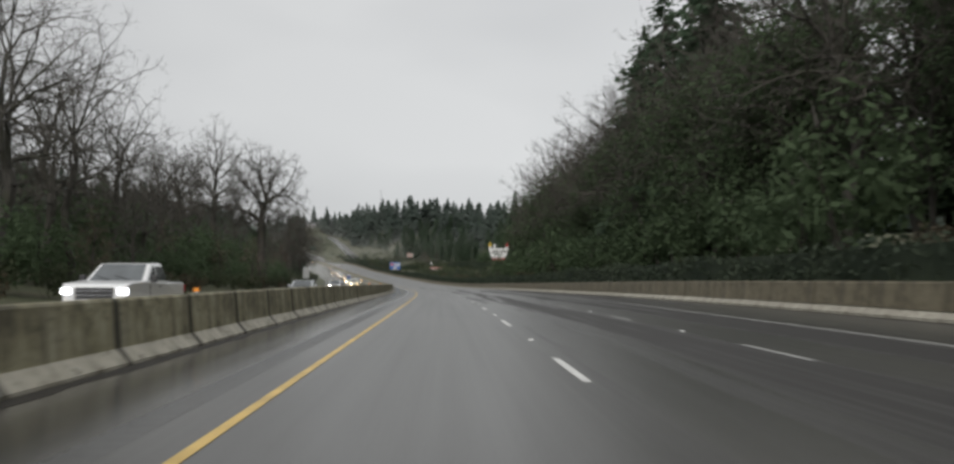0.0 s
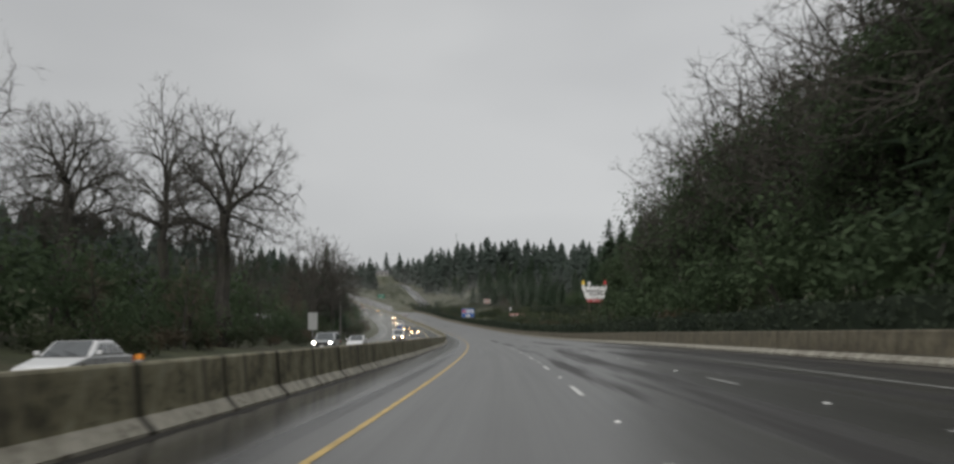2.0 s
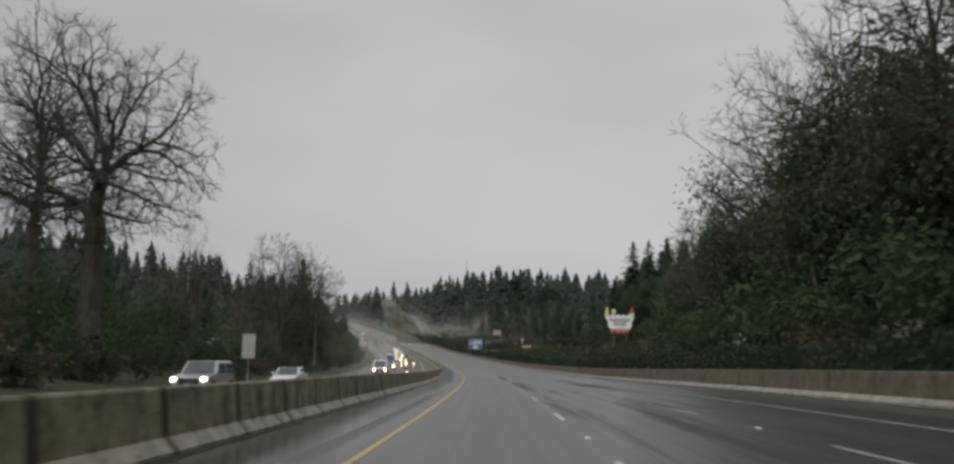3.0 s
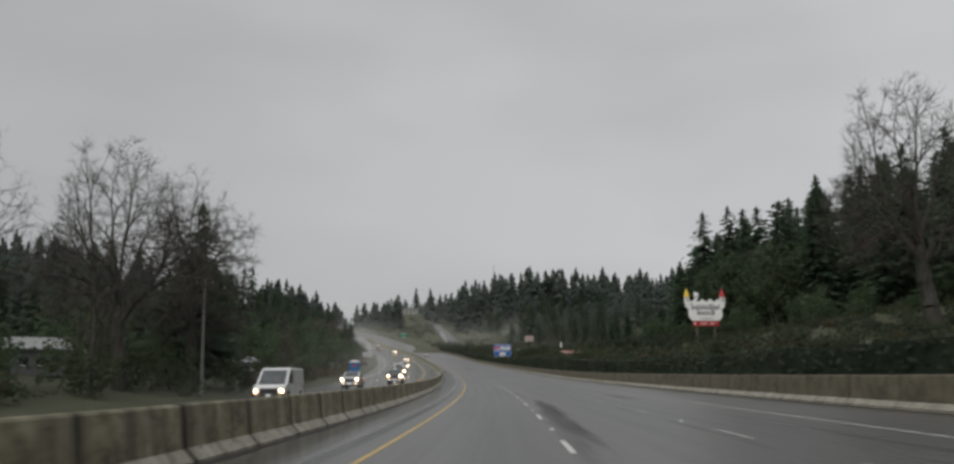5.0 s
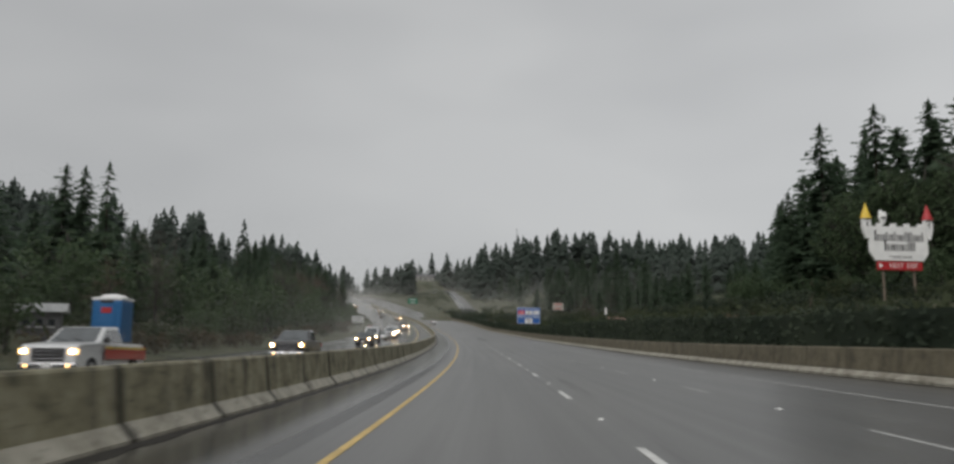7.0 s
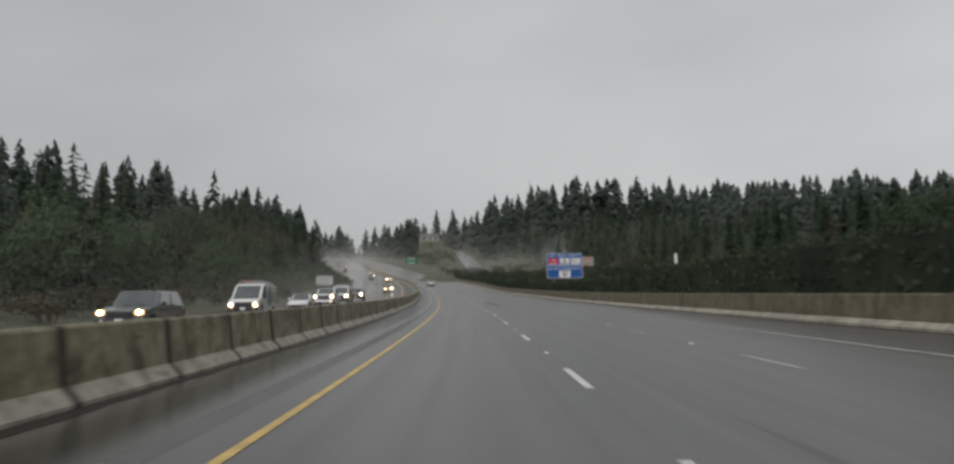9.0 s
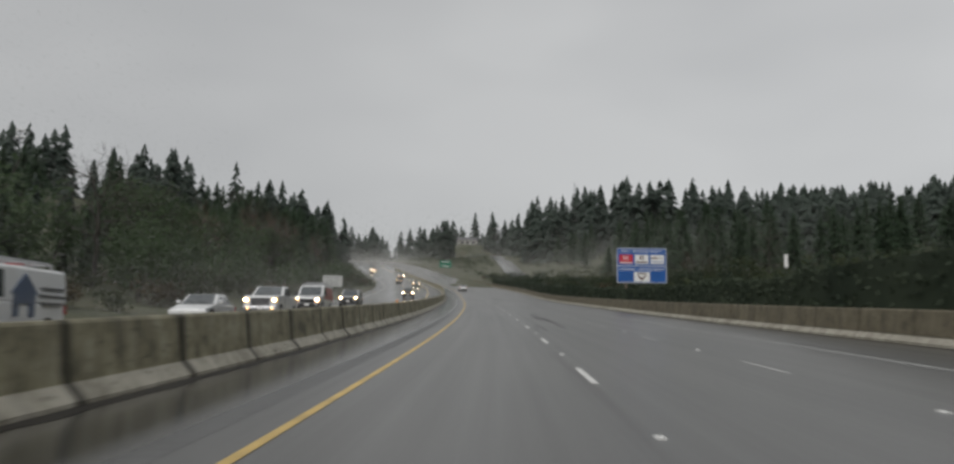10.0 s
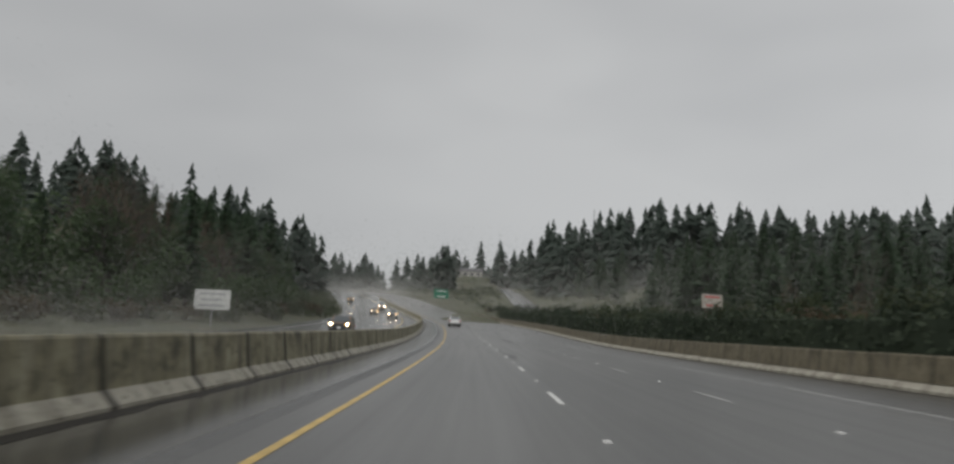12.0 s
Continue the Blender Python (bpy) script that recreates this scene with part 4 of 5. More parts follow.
# far woods: many small firs in one sheet
def far_woods():
    rng = np.random.default_rng(9)
    V, F = [], []
    shapes = []
    for q in range(6):
        v, f = [], []
        blunt = rng.uniform(0.45, 0.75)
        for w in range(64):
            fr = 0.04 + 0.96 * ((w + rng.uniform(0, 1)) / 64) ** 1.05
            reach = (1 - fr) ** blunt * rng.uniform(0.15, 0.235) + 0.008
            a = rng.uniform(0, 6.283)
            c, s_ = math.cos(a), math.sin(a)
            hw, L = reach * rng.uniform(0.4, 0.75) + 0.012, reach
            i0 = len(v)
            v.extend(((0, 0, fr + 0.06), (c * L - s_ * hw, s_ * L + c * hw, fr - L * rng.uniform(0.2, 0.7)), (c * L * 1.15, s_ * L * 1.15, fr - L * 0.45), (c * L + s_ * hw, s_ * L - c * hw, fr - L * rng.uniform(0.2, 0.7))))
            f.append((i0, i0 + 1, i0 + 2))
            f.append((i0, i0 + 2, i0 + 3))
        shapes.append((np.array(v), np.array(f)))
    off = 0
    vs, fs = [], []
    zones = ((430, 700, -330, -60, 230), (700, 1150, -330, -60, 300), (560, 1150, 110, 420, 640), (720, 1250, -62, -24, 150), (700, 1250, 34, 112, 190), (430, 700, 150, 420, 160), (950, 1500, -20, 30, 130), (200, 430, 100, 260, 120), (0, 430, -220, -95, 140), (1000, 1120, 60, 160, 90))
    for s0, s1, d0, d1, n in zones:
        S, D = rng.uniform(s0, s1, n), rng.uniform(d0, d1, n)
        clear = (np.abs(D - ramp_d(S)) > 13) | (S < 560) | (S > 930)
        S, D = S[clear], D[clear]
        P = spots(S, D, land(S, D))
        # a clearing before the house on the hill
        home, from_ = spot(HOUSE_S, HOUSE_D), spot(340, 2)
        way = np.array([home[0] - from_[0], home[1] - from_[1]])
        far_ = np.hypot(*way)
        rel = P[:, :2] - (from_[0], from_[1])
        along, off_line = rel @ way / far_, np.abs(rel[:, 0] * way[1] - rel[:, 1] * way[0]) / far_
        open_ = (off_line < 10) & (along > 0.55 * far_) & (along < far_ + 8)
        S, D, P = S[~open_], D[~open_], P[~open_]
        lid = 1.5 + 0.26 * np.abs(D) - land(S, D) + 14 * smooth(S, 560, 690)
        for k, p in enumerate(P):
            v, f = shapes[rng.integers(6)]
            h = rng.uniform(19, 31) * (0.96 if s0 >= 700 and d1 < 115 and d0 > -70 else 1)
            if (d0 > 100 and S[k] < 740) or (0 < D[k] < 58 and S[k] < 920):
                h *= 0.8
            if s0 < 600 and d1 < 0:
                h = min(h, max(6, lid[k] * rng.uniform(0.8, 1.05)))
            a = rng.uniform(0, 6.283)
            c, s_ = math.cos(a), math.sin(a)
            x = v[:, 0] * c - v[:, 1] * s_
            y = v[:, 0] * s_ + v[:, 1] * c
            vs.append(np.stack([x, y, v[:, 2]], 1) * (h * rng.uniform(0.85, 1.3), h * rng.uniform(0.85, 1.3), h) + p)
            fs.append(f + off)
            off += len(v)
    V, F = np.concatenate(vs), np.concatenate(fs)
    return mesh_of("far_woods", V, F.tolist(), NEEDLE_HAZED)


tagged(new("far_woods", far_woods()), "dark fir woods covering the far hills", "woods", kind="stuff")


# low brush over the open slopes
def far_brush():
    rng = np.random.default_rng(15)
    vs, fs, off = [], [], 0
    zones = ((415, 960, 20, 150, 1900), (222, 420, 22, 80, 450), (0, 960, -70, -27, 1050), (560, 1000, -27, -21, 260), (430, 660, 27, 95, 900))
    for s0, s1, d0, d1, n in zones:
        S, D = rng.uniform(s0, s1, n), rng.uniform(d0, d1, n)
        clear = ((np.abs(D - ramp_d(S)) > 7) | (S < 570) | (S > 930)) & ~((S > 470) & (S < 582) & (np.abs(D - 2 - 0.319 * (S - 407)) < 5)) & ~((S > 385) & (S < 426) & (D > 0) & (D < 27))
        S, D = S[clear], D[clear]
        P = spots(S, D, land(S, D))
        for p in P:
            m = 31
            w, h = rng.uniform(1.2, 2.8), rng.uniform(1.0, 3.2)
            c = rng.normal(0, 0.5, (m, 3)) * (w, w, h * 0.6)
            c[:, 2] = np.abs(c[:, 2]) + 0.1
            a, b = rng.normal(0, 0.21, (m, 3)), rng.normal(0, 0.13, (m, 3))
            vs.append((np.stack([c - a, c + b, c + a, c - b], 1) + p).reshape(-1, 3))
            fs.append(np.arange(4 * m).reshape(-1, 4) + off)
            off += 4 * m
    return mesh_of("slope_brush", np.concatenate(vs), np.concatenate(fs).tolist(), BRUSH)


tagged(new("slope_brush", far_brush()), "tangled brown-green winter brush on the slopes", "brush", kind="stuff")


# the clipped dark hedge above the roadside barrier
def hedge_rise(s):
    """The hedge stands taller past the castle sign, and is kept low before the blue sign."""
    return 0.75 * smooth(s, 230, 330) * (1 - smooth(s, 362, 388)) + 0.35 * smooth(s, 432, 470)


def hedge():
    rng = np.random.default_rng(4)
    n = 26000
    S, D = rng.uniform(-40, 600, n), 15.6 + rng.uniform(0, 1.0, n) ** 2 * 1.6
    top = 2.30 + hedge_rise(S) + 0.18 * np.sin(S * 0.31) + 0.12 * np.sin(S * 0.083 + 1)
    Z = 0.75 + (top - 0.75) * rng.uniform(0, 1, n) ** 0.8
    P = spots(S, D, Z)
    a = rng.normal(0, 1, (n, 3))
    a *= (0.17 * rng.uniform(0.6, 1.3, n) / np.linalg.norm(a, axis=1))[:, None]
    b = np.cross(a, rng.normal(0, 1, (n, 3)))
    b *= (0.09 / np.linalg.norm(b, axis=1))[:, None]
    V = np.stack([P - a, P + b, P + a, P - b], 1).reshape(-1, 3)
    F = np.arange(4 * n).reshape(-1, 4).tolist()
    # woody core
    ss = np.arange(-40, 601, 4.0)
    i0 = len(V)
    core = np.concatenate([spots(ss, np.full_like(ss, d), z + np.zeros_like(ss)) for d, z in ((15.75, 0.6), (15.85, 2.1 + hedge_rise(ss)), (16.9, 2.15 + hedge_rise(ss)), (17.1, 0.6))])
    m = len(ss)
    for j in range(3):
        F.extend((i0 + j * m + k, i0 + j * m + k + 1, i0 + (j + 1) * m + k + 1, i0 + (j + 1) * m + k) for k in range(m - 1))
    return mesh_of("hedge", np.concatenate([V, core]), F, HEDGE)


tagged(new("hedge", hedge()), "dense dark green hedge behind the roadside barrier", "hedge", kind="stuff")

# ---------------------------------------------------------------- signs
SIGN_WHITE = simple("sign_white", (0.80, 0.80, 0.79), 0.45, 0, 0.08, 1.2)
SIGN_RED = simple("sign_red", (0.42, 0.025, 0.03), 0.45, 0, 0.12)
SIGN_YELLOW = simple("sign_yellow", (0.72, 0.50, 0.05), 0.45, 0, 0.1)
SIGN_BLUE = simple("sign_blue", (0.014, 0.095, 0.34), 0.4, 0, 0.12, 0.8)
SIGN_GREEN = simple("sign_green", (0.01, 0.16, 0.09), 0.4, 0, 0.1)
SIGN_DARK = simple("sign_black", (0.03, 0.025, 0.03), 0.5, 0, 0.1)
SIGN_BACK = simple("bare_aluminium", (0.50, 0.51, 0.50), 0.5, 0.35, 0.1)
WOOD_POST = simple("weathered_wood", (0.16, 0.13, 0.10), 0.85, 0, 0.3, 6)
BOARD_WORN = simple("weathered_board", (0.38, 0.35, 0.31), 0.7, 0, 0.35, 1.5)
POLE_WOOD = simple("silvered_wood", (0.25, 0.24, 0.22), 0.85, 0, 0.25, 4)
PANEL_BROWN = simple("logo_panel_brown", (0.13, 0.07, 0.055), 0.5, 0, 0.1)
PANEL_GREY = simple("logo_panel_grey", (0.35, 0.35, 0.35), 0.5, 0, 0.1)
PANEL_RED = simple("logo_red", (0.55, 0.03, 0.05), 0.4, 0, 0.1)


def castle_sign():
    s, d, turn = 318.5, 44.5, 7
    g = float(land(np.array(s), np.array(d)))
    e = empty("castle_sign", put(s, d, 7.92, turn) @ Matrix.Diagonal((1.15, 1, 1.12, 1)), "white castle-shaped roadside sign with a yellow and a red turret", "sign")
    outline = [(-2.3, 0.78), (2.3, 0.78), (2.78, 1.5), (2.78, 3.9)]
    for x0 in (2.45, 1.15, -0.15, -1.45):
        outline += [(x0, 3.9), (x0, 4.18), (x0 - 0.5, 4.18), (x0 - 0.5, 3.9)]
    outline += [(-2.78, 3.9), (-2.78, 1.5)]
    board = part("board", slab(outline, 0.30, 0.02), SIGN_WHITE, e)
    for x0, mat, nm in ((-2.95, SIGN_YELLOW, "yellow"), (2.95, SIGN_RED, "red")):
        t = part("turret", slab([(x0 - 0.12, 2.75), (x0 + 0.12, 2.75), (x0 + 0.30, 3.3), (x0 + 0.40, 3.7), (x0 + 0.40, 4.62), (x0 - 0.40, 4.62), (x0 - 0.40, 3.7), (x0 - 0.30, 3.3)], 0.44, 0.03), SIGN_WHITE, e)
        part("roof", rod(0.50, 0.03, (x0, 0, 4.58), (x0, 0, 6.0), 14), mat, t, nm + " cone roof")
        part("slot", box(0.12, 0.02, 0.42, (x0, -0.235, 4.05), 0.01), SIGN_DARK, t)
    # a rounded crest on the battlements, a plain shape
    crest = bmesh.new()
    for cx, cz, r in ((-1.35, 4.75, 0.44), (-1.5, 5.15, 0.26), (-1.16, 5.05, 0.22), (-1.35, 4.35, 0.3)):
        bmesh.ops.create_icosphere(crest, subdivisions=2, radius=r, matrix=Matrix.Translation((cx, 0, cz)) @ Matrix.Diagonal((1, 0.4, 1, 1)))
    part("crest", crest, SIGN_WHITE, e, "rounded white ornament")
    part("crest_band", box(0.5, 0.05, 0.13, (-1.35, -0.2, 4.68), 0.02), SIGN_DARK, e)
    # the name: two rows of plain dark strokes
    rr = random.Random(3)
    for z0, n, x0, x1, h in ((2.86, 18, -2.35, 2.40, 0.62), (1.98, 11, -1.45, 1.55, 0.62)):
        w = (x1 - x0) / n
        for k in range(n):
            tall = 1.55 if k == 0 else rr.choice((1.0, 1.0, 1.0, 1.35))
            part("stroke", box(w * (0.50 + 0.16 * (k % 3 == 0)), 0.02, h * tall, (x0 + w * (k + 0.5), -0.165, z0 - h / 2 + h * tall / 2), 0.006), SIGN_DARK, board)
    text("lettering", "THEME PARK", 0.34, SIGN_DARK, board, (0.1, -0.158, 1.10), 2.5)
    strip = part("strip", box(4.3, 0.16, 0.78, (0, 0, 0.33), 0.02), SIGN_RED, e, "red strip sign below the board")
    text("lettering", "NEXT  EXIT", 0.56, SIGN_WHITE, strip, (0.35, -0.09, 0.33), 3.1)
    part("arrow", slab([(-1.95, 0.10), (-1.62, 0.33), (-1.95, 0.56)], 0.02), SIGN_WHITE, strip, m=pose(0, -0.09, 0))
    for x0 in (-1.45, 1.5):
        part("post", box(0.17, 0.20, 8.0 - g + 1.9, (x0, 0.28, -(8.0 - g) / 2 + 0.55), 0.02), WOOD_POST, e)


castle_sign()


def logo_sign():
    s, d = 424, 17.95
    g = float(land(np.array(s), np.array(d)))
    e = empty("service_sign", put(s, d, 2.65, 2.0), "blue highway service sign with white border and logo panels", "sign")
    W_, H_ = 5.1, 3.55
    board = part("board", slab(rounded(W_, H_, 0.22, 5, 0, H_ / 2), 0.05, 0.004), SIGN_BLUE, e)

    def border(x0, z0, w, h):
        for bw, bh, bx, bz in ((w, 0.05, x0, z0 + h / 2), (w, 0.05, x0, z0 - h / 2), (0.05, h, x0 - w / 2, z0), (0.05, h, x0 + w / 2, z0)):
            part("border", box(bw, 0.012, bh, (bx, -0.03, bz), 0.003), SIGN_WHITE, board)

    border(0, H_ / 2, W_ - 0.09, H_ - 0.09)
    part("border", box(W_ - 0.2, 0.012, 0.06, (0, -0.03, 1.72), 0.003), SIGN_WHITE, board)
    text("lettering", "GAS - SECOND RIGHT", 0.36, SIGN_WHITE, board, (0, -0.028, 3.20), 4.2)
    text("lettering", "LODGING - SECOND RIGHT", 0.36, SIGN_WHITE, board, (0, -0.028, 1.36), 4.6)
    for x0, mat in ((-1.6, PANEL_RED), (0.0, SIGN_WHITE), (1.6, SIGN_WHITE)):
        p = part("panel", box(1.38, 0.03, 0.92, (x0, -0.035, 2.40), 0.01), SIGN_WHITE if mat is SIGN_WHITE else PANEL_RED, board, "red logo panel" if mat is PANEL_RED else "white logo panel")
        if mat is PANEL_RED:
            part("bar", box(1.3, 0.012, 0.10, (x0, -0.054, 2.03), 0.003), SIGN_WHITE, p)
            part("emblem", slab(rounded(0.56, 0.46, 0.10, 4, x0, 2.52), 0.010), SIGN_WHITE, p, m=pose(0, -0.053, 0))
            part("emblem_cut", slab(rounded(0.50, 0.40, 0.08, 4, x0, 2.52), 0.010), PANEL_RED, p, m=pose(0, -0.058, 0))
            part("emblem_bar", box(0.34, 0.010, 0.05, (x0, -0.066, 2.58), 0.002), SIGN_WHITE, p)
            part("emblem_bar", box(0.34, 0.010, 0.05, (x0, -0.066, 2.46), 0.002), SIGN_WHITE, p)
        elif x0 == 0:
            part("emblem", slab(rounded(0.46, 0.44, 0.20, 5, x0, 2.55), 0.012), PANEL_BROWN, p, m=pose(0, -0.055, 0))
            part("emblem_cut", slab(rounded(0.14, 0.30, 0.06, 4, x0 + 0.02, 2.52), 0.012), SIGN_WHITE, p, m=pose(0, -0.064, 0))
            part("bar", box(1.12, 0.012, 0.15, (x0, -0.054, 2.12), 0.003), PANEL_BROWN, p)
        else:
            part("bar", box(0.66, 0.012, 0.15, (x0 - 0.33, -0.054, 2.54), 0.003), PANEL_BROWN, p)
            part("bar", box(0.58, 0.012, 0.10, (x0 + 0.34, -0.054, 2.53), 0.003), PANEL_GREY, p)
            part("bar", box(1.30, 0.012, 0.07, (x0, -0.054, 2.20), 0.003), SIGN_BLUE, p)
            part("bar", box(1.0, 0.012, 0.05, (x0 + 0.05, -0.054, 2.03), 0.003), PANEL_GREY, p)
    p = part("panel", box(1.6, 0.03, 0.98, (0, -0.035, 0.62), 0.01), SIGN_WHITE, board, "white logo panel")
    part("emblem", slab([(-0.52, 0.80), (0, 0.20), (0.52, 0.80), (0.22, 0.72), (0, 0.52), (-0.22, 0.72)], 0.012), PANEL_BROWN, p, m=pose(0, -0.055, 0))
    part("bar", box(0.95, 0.012, 0.13, (0, -0.054, 0.94), 0.003), PANEL_BROWN, p)
    for x0 in (-1.6, 1.6):
        part("post", box(0.2, 0.2, 2.65 - g + 3.6, (x0, 0.14, -(2.65 - g) / 2 + 1.5), 0.015), WOOD_POST, e)


logo_sign()


def small_sign(name, label, s, d, z, w, h, face, turn, posts=1, bars=0, bar_mat=None):
    """A sign plate on posts; z is the height of its lower edge over the road."""
    g = float(land(np.array(s, float), np.array(d, float)))
    e = empty(name, put(s, d, z, turn), label, "sign")
    plate = part("plate", slab(rounded(w, h, min(w, h) * 0.08, 3, 0, h / 2), 0.03, 0.004), face, e)
    for k in range(bars):
        part("bar", box(w * (0.7 - 0.12 * (k % 2)), 0.012, h * 0.09, (0, -0.02, h * (0.8 - 0.6 * k / max(1, bars - 1))), 0.003), bar_mat, plate)
    for k in range(posts):
        x0 = 0 if posts == 1 else (-0.32 + 0.64 * k / (posts - 1)) * w
        part("post", box(0.10, 0.10, z - g + h * 0.9 + 0.4, (x0, 0.075, (h * 0.9 - (z - g) - 0.4) / 2), 0.01), WOOD_POST if posts > 1 else POST_GREY, e)
    return e


small_sign("road_sign", "bare back of a tall roadside sign on a post", 181, -20.6, 2.35, 1.25, 2.3, SIGN_BACK, 0)
small_sign("road_sign", "bare back of a wide roadside sign on posts", 495, -23.5, 1.7, 3.6, 2.0, SIGN_BACK, 0, 1, 3, POST_GREY)
small_sign("guide_sign", "green highway guide sign far up the road", 700, 14.9, 3.1, 5.2, 3.0, SIGN_GREEN, 8, 2, 2, SIGN_WHITE)
small_sign("roadside_board", "small pale weathered board behind the hedge", 579, 56.5, 5.2, 4.8, 2.9, BOARD_WORN, 10, 2, 2, PANEL_RED)
small_sign("roadside_marker", "small white plate on a tall post", 441, 39.0, 4.9, 0.5, 1.6, SIGN_WHITE, 5)


def utility_pole(s, d, h):
    g = float(land(np.array(s, float), np.array(d, float)))
    e = empty("utility_pole", put(s, d, g - 0.3, 10), "weathered wooden utility pole among the trees", "pole")
    part("pole", rod(0.16, 0.11, (0, 0, 0), (0, 0, h), 10), POLE_WOOD, e)
    part("crossarm", box(1.8, 0.10, 0.12, (0, 0.1, h - 0.6), 0.01), WOOD_POST, e)
    for x0 in (-0.75, 0.0, 0.75):
        part("insulator", rod(0.05, 0.03, (x0, 0.1, h - 0.54), (x0, 0.1, h - 0.38), 8), SIGN_WHITE, e)


utility_pole(246, -24.5, 11.3)


def mast(x, y, z0, z1):
    e = empty("radio_mast", pose(x, y, z0), "thin lattice radio mast on the wooded hill", "mast")
    for k in range(3):
        a = radians(120 * k)
        part("leg", rod(0.14, 0.10, (1.1 * math.cos(a), 1.1 * math.sin(a), 0), (0.3 * math.cos(a), 0.3 * math.sin(a), z1 - z0), 5), POST_GREY, e)
    for k in range(14):
        f = k / 14
        r = 1.1 + (0.3 - 1.1) * f
        z = (z1 - z0) * f
        for q in range(3):
            a, b = radians(120 * q), radians(120 * (q + 1))
            part("brace", rod(0.05, 0.05, (r * math.cos(a), r * math.sin(a), z), (r * math.cos(b), r * math.sin(b), z + (z1 - z0) / 14), 4), POST_GREY, e)


mast(-68.5, 936.7, 70.0, 113.8)


def cell_tower(s, d, top):
    g = float(land(np.array(s, float), np.array(d, float)))
    h = top - g + 0.3
    e = empty("cell_tower", put(s, d, g - 0.3, 0), "thin grey steel phone tower with antennas at its top", "tower")
    part("pole", rod(0.32, 0.16, (0, 0, 0), (0, 0, h), 10), POST_GREY, e)
    for z0 in (h - 0.5, h - 2.2):
        ring = part("platform", rod(0.9, 0.9, (0, 0, z0 - 0.06), (0, 0, z0 + 0.06), 12), POST_GREY, e)
        for k in range(6):
            a = radians(60 * k)
            part("antenna", box(0.16, 0.12, 0.9, (0.95 * math.cos(a), 0.95 * math.sin(a), z0 + 0.3), 0.02), SIGN_WHITE, ring)


cell_tower(560, -109, 38.5)


# the exit ramp that climbs away on the right
rs = np.arange(575, 900, 5.0)
ramp_ob = tagged(new("exit_ramp", grid_mesh("exit_ramp", rs, [-3.9, -2, 0, 2, 3.9], flat, ASPHALT, True)), "wet exit ramp climbing the hill", "road", kind="structure")
_v = []
for s_ in rs:
    for o_ in (-3.9, -2, 0, 2, 3.9):
        _v.append(spot(s_, float(ramp_d(s_)) + o_, float(ramp_h(s_))))
ramp_ob.data.vertices.foreach_set("co", np.array(_v).ravel())
ramp_ob.data.update()


# ---------------------------------------------------------------- buildings among the trees
def house(name, label, m, w, l, h, wall_mat, roof_mat):
    e = empty(name, m, label, "house")
    part("wall", box(w, l, h, (0, 0, h / 2), 0.03), wall_mat, e)
    bm = bmesh.new()
    o = 0.5
    a = [bm.verts.new((x, y, h)) for x, y in ((-w / 2 - o, -l / 2 - o), (w / 2 + o, -l / 2 - o), (w / 2 + o, l / 2 + o), (-w / 2 - o, l / 2 + o))]
    r = [bm.verts.new((-w / 2 - o, 0, h + l * 0.28)), bm.verts.new((w / 2 + o, 0, h + l * 0.28))]
    for f in ((a[0], a[1], r[1], r[0]), (a[2], a[3], r[0], r[1]), (a[1], a[2], r[1]), (a[3], a[0], r[0]), (a[3], a[2], a[1], a[0])):
        bm.faces.new(f)
    part("roof", bm, roof_mat, e)
    for k in range(3):
        win = part("window", box(w * 0.16, 0.08, h * 0.3, (-w * 0.3 + w * 0.3 * k, -l / 2 - 0.02, h * 0.55), 0.01), GLASS_DARK, e)
        part("frame", box(w * 0.18, 0.05, 0.08, (-w * 0.3 + w * 0.3 * k, -l / 2 - 0.05, h * 0.55 - h * 0.16), 0.01), SIGN_WHITE, win)
    return e


GLASS_DARK = simple("dark_window_glass", (0.02, 0.025, 0.03), 0.08, 0, 0.1)
ROOF_GREY = simple("grey_roof", (0.12, 0.12, 0.125), 0.7, 0, 0.2)
PALE_ROOF = simple("pale_metal_roof", (0.34, 0.35, 0.35), 0.5, 0, 0.2)
GREY_WALL = simple("grey_siding", (0.34, 0.33, 0.31), 0.6, 0, 0.15)
PALE_WALL = simple("pale_siding", (0.55, 0.54, 0.51), 0.6, 0, 0.1)
house("hill_house", "pale house with a grey roof on the far hill", put(HOUSE_S, HOUSE_D, HOUSE_H - 0.2, -6), 14, 9, 4.2, GREY_WALL, ROOF_GREY)
sh = float(land(np.array(219.0), np.array(37.0)))
house("shed", "small pale shed half hidden by the bank", put(219, 37, sh - 0.2, 12), 4.6, 3.2, 1.7, PALE_WALL, PALE_WALL)

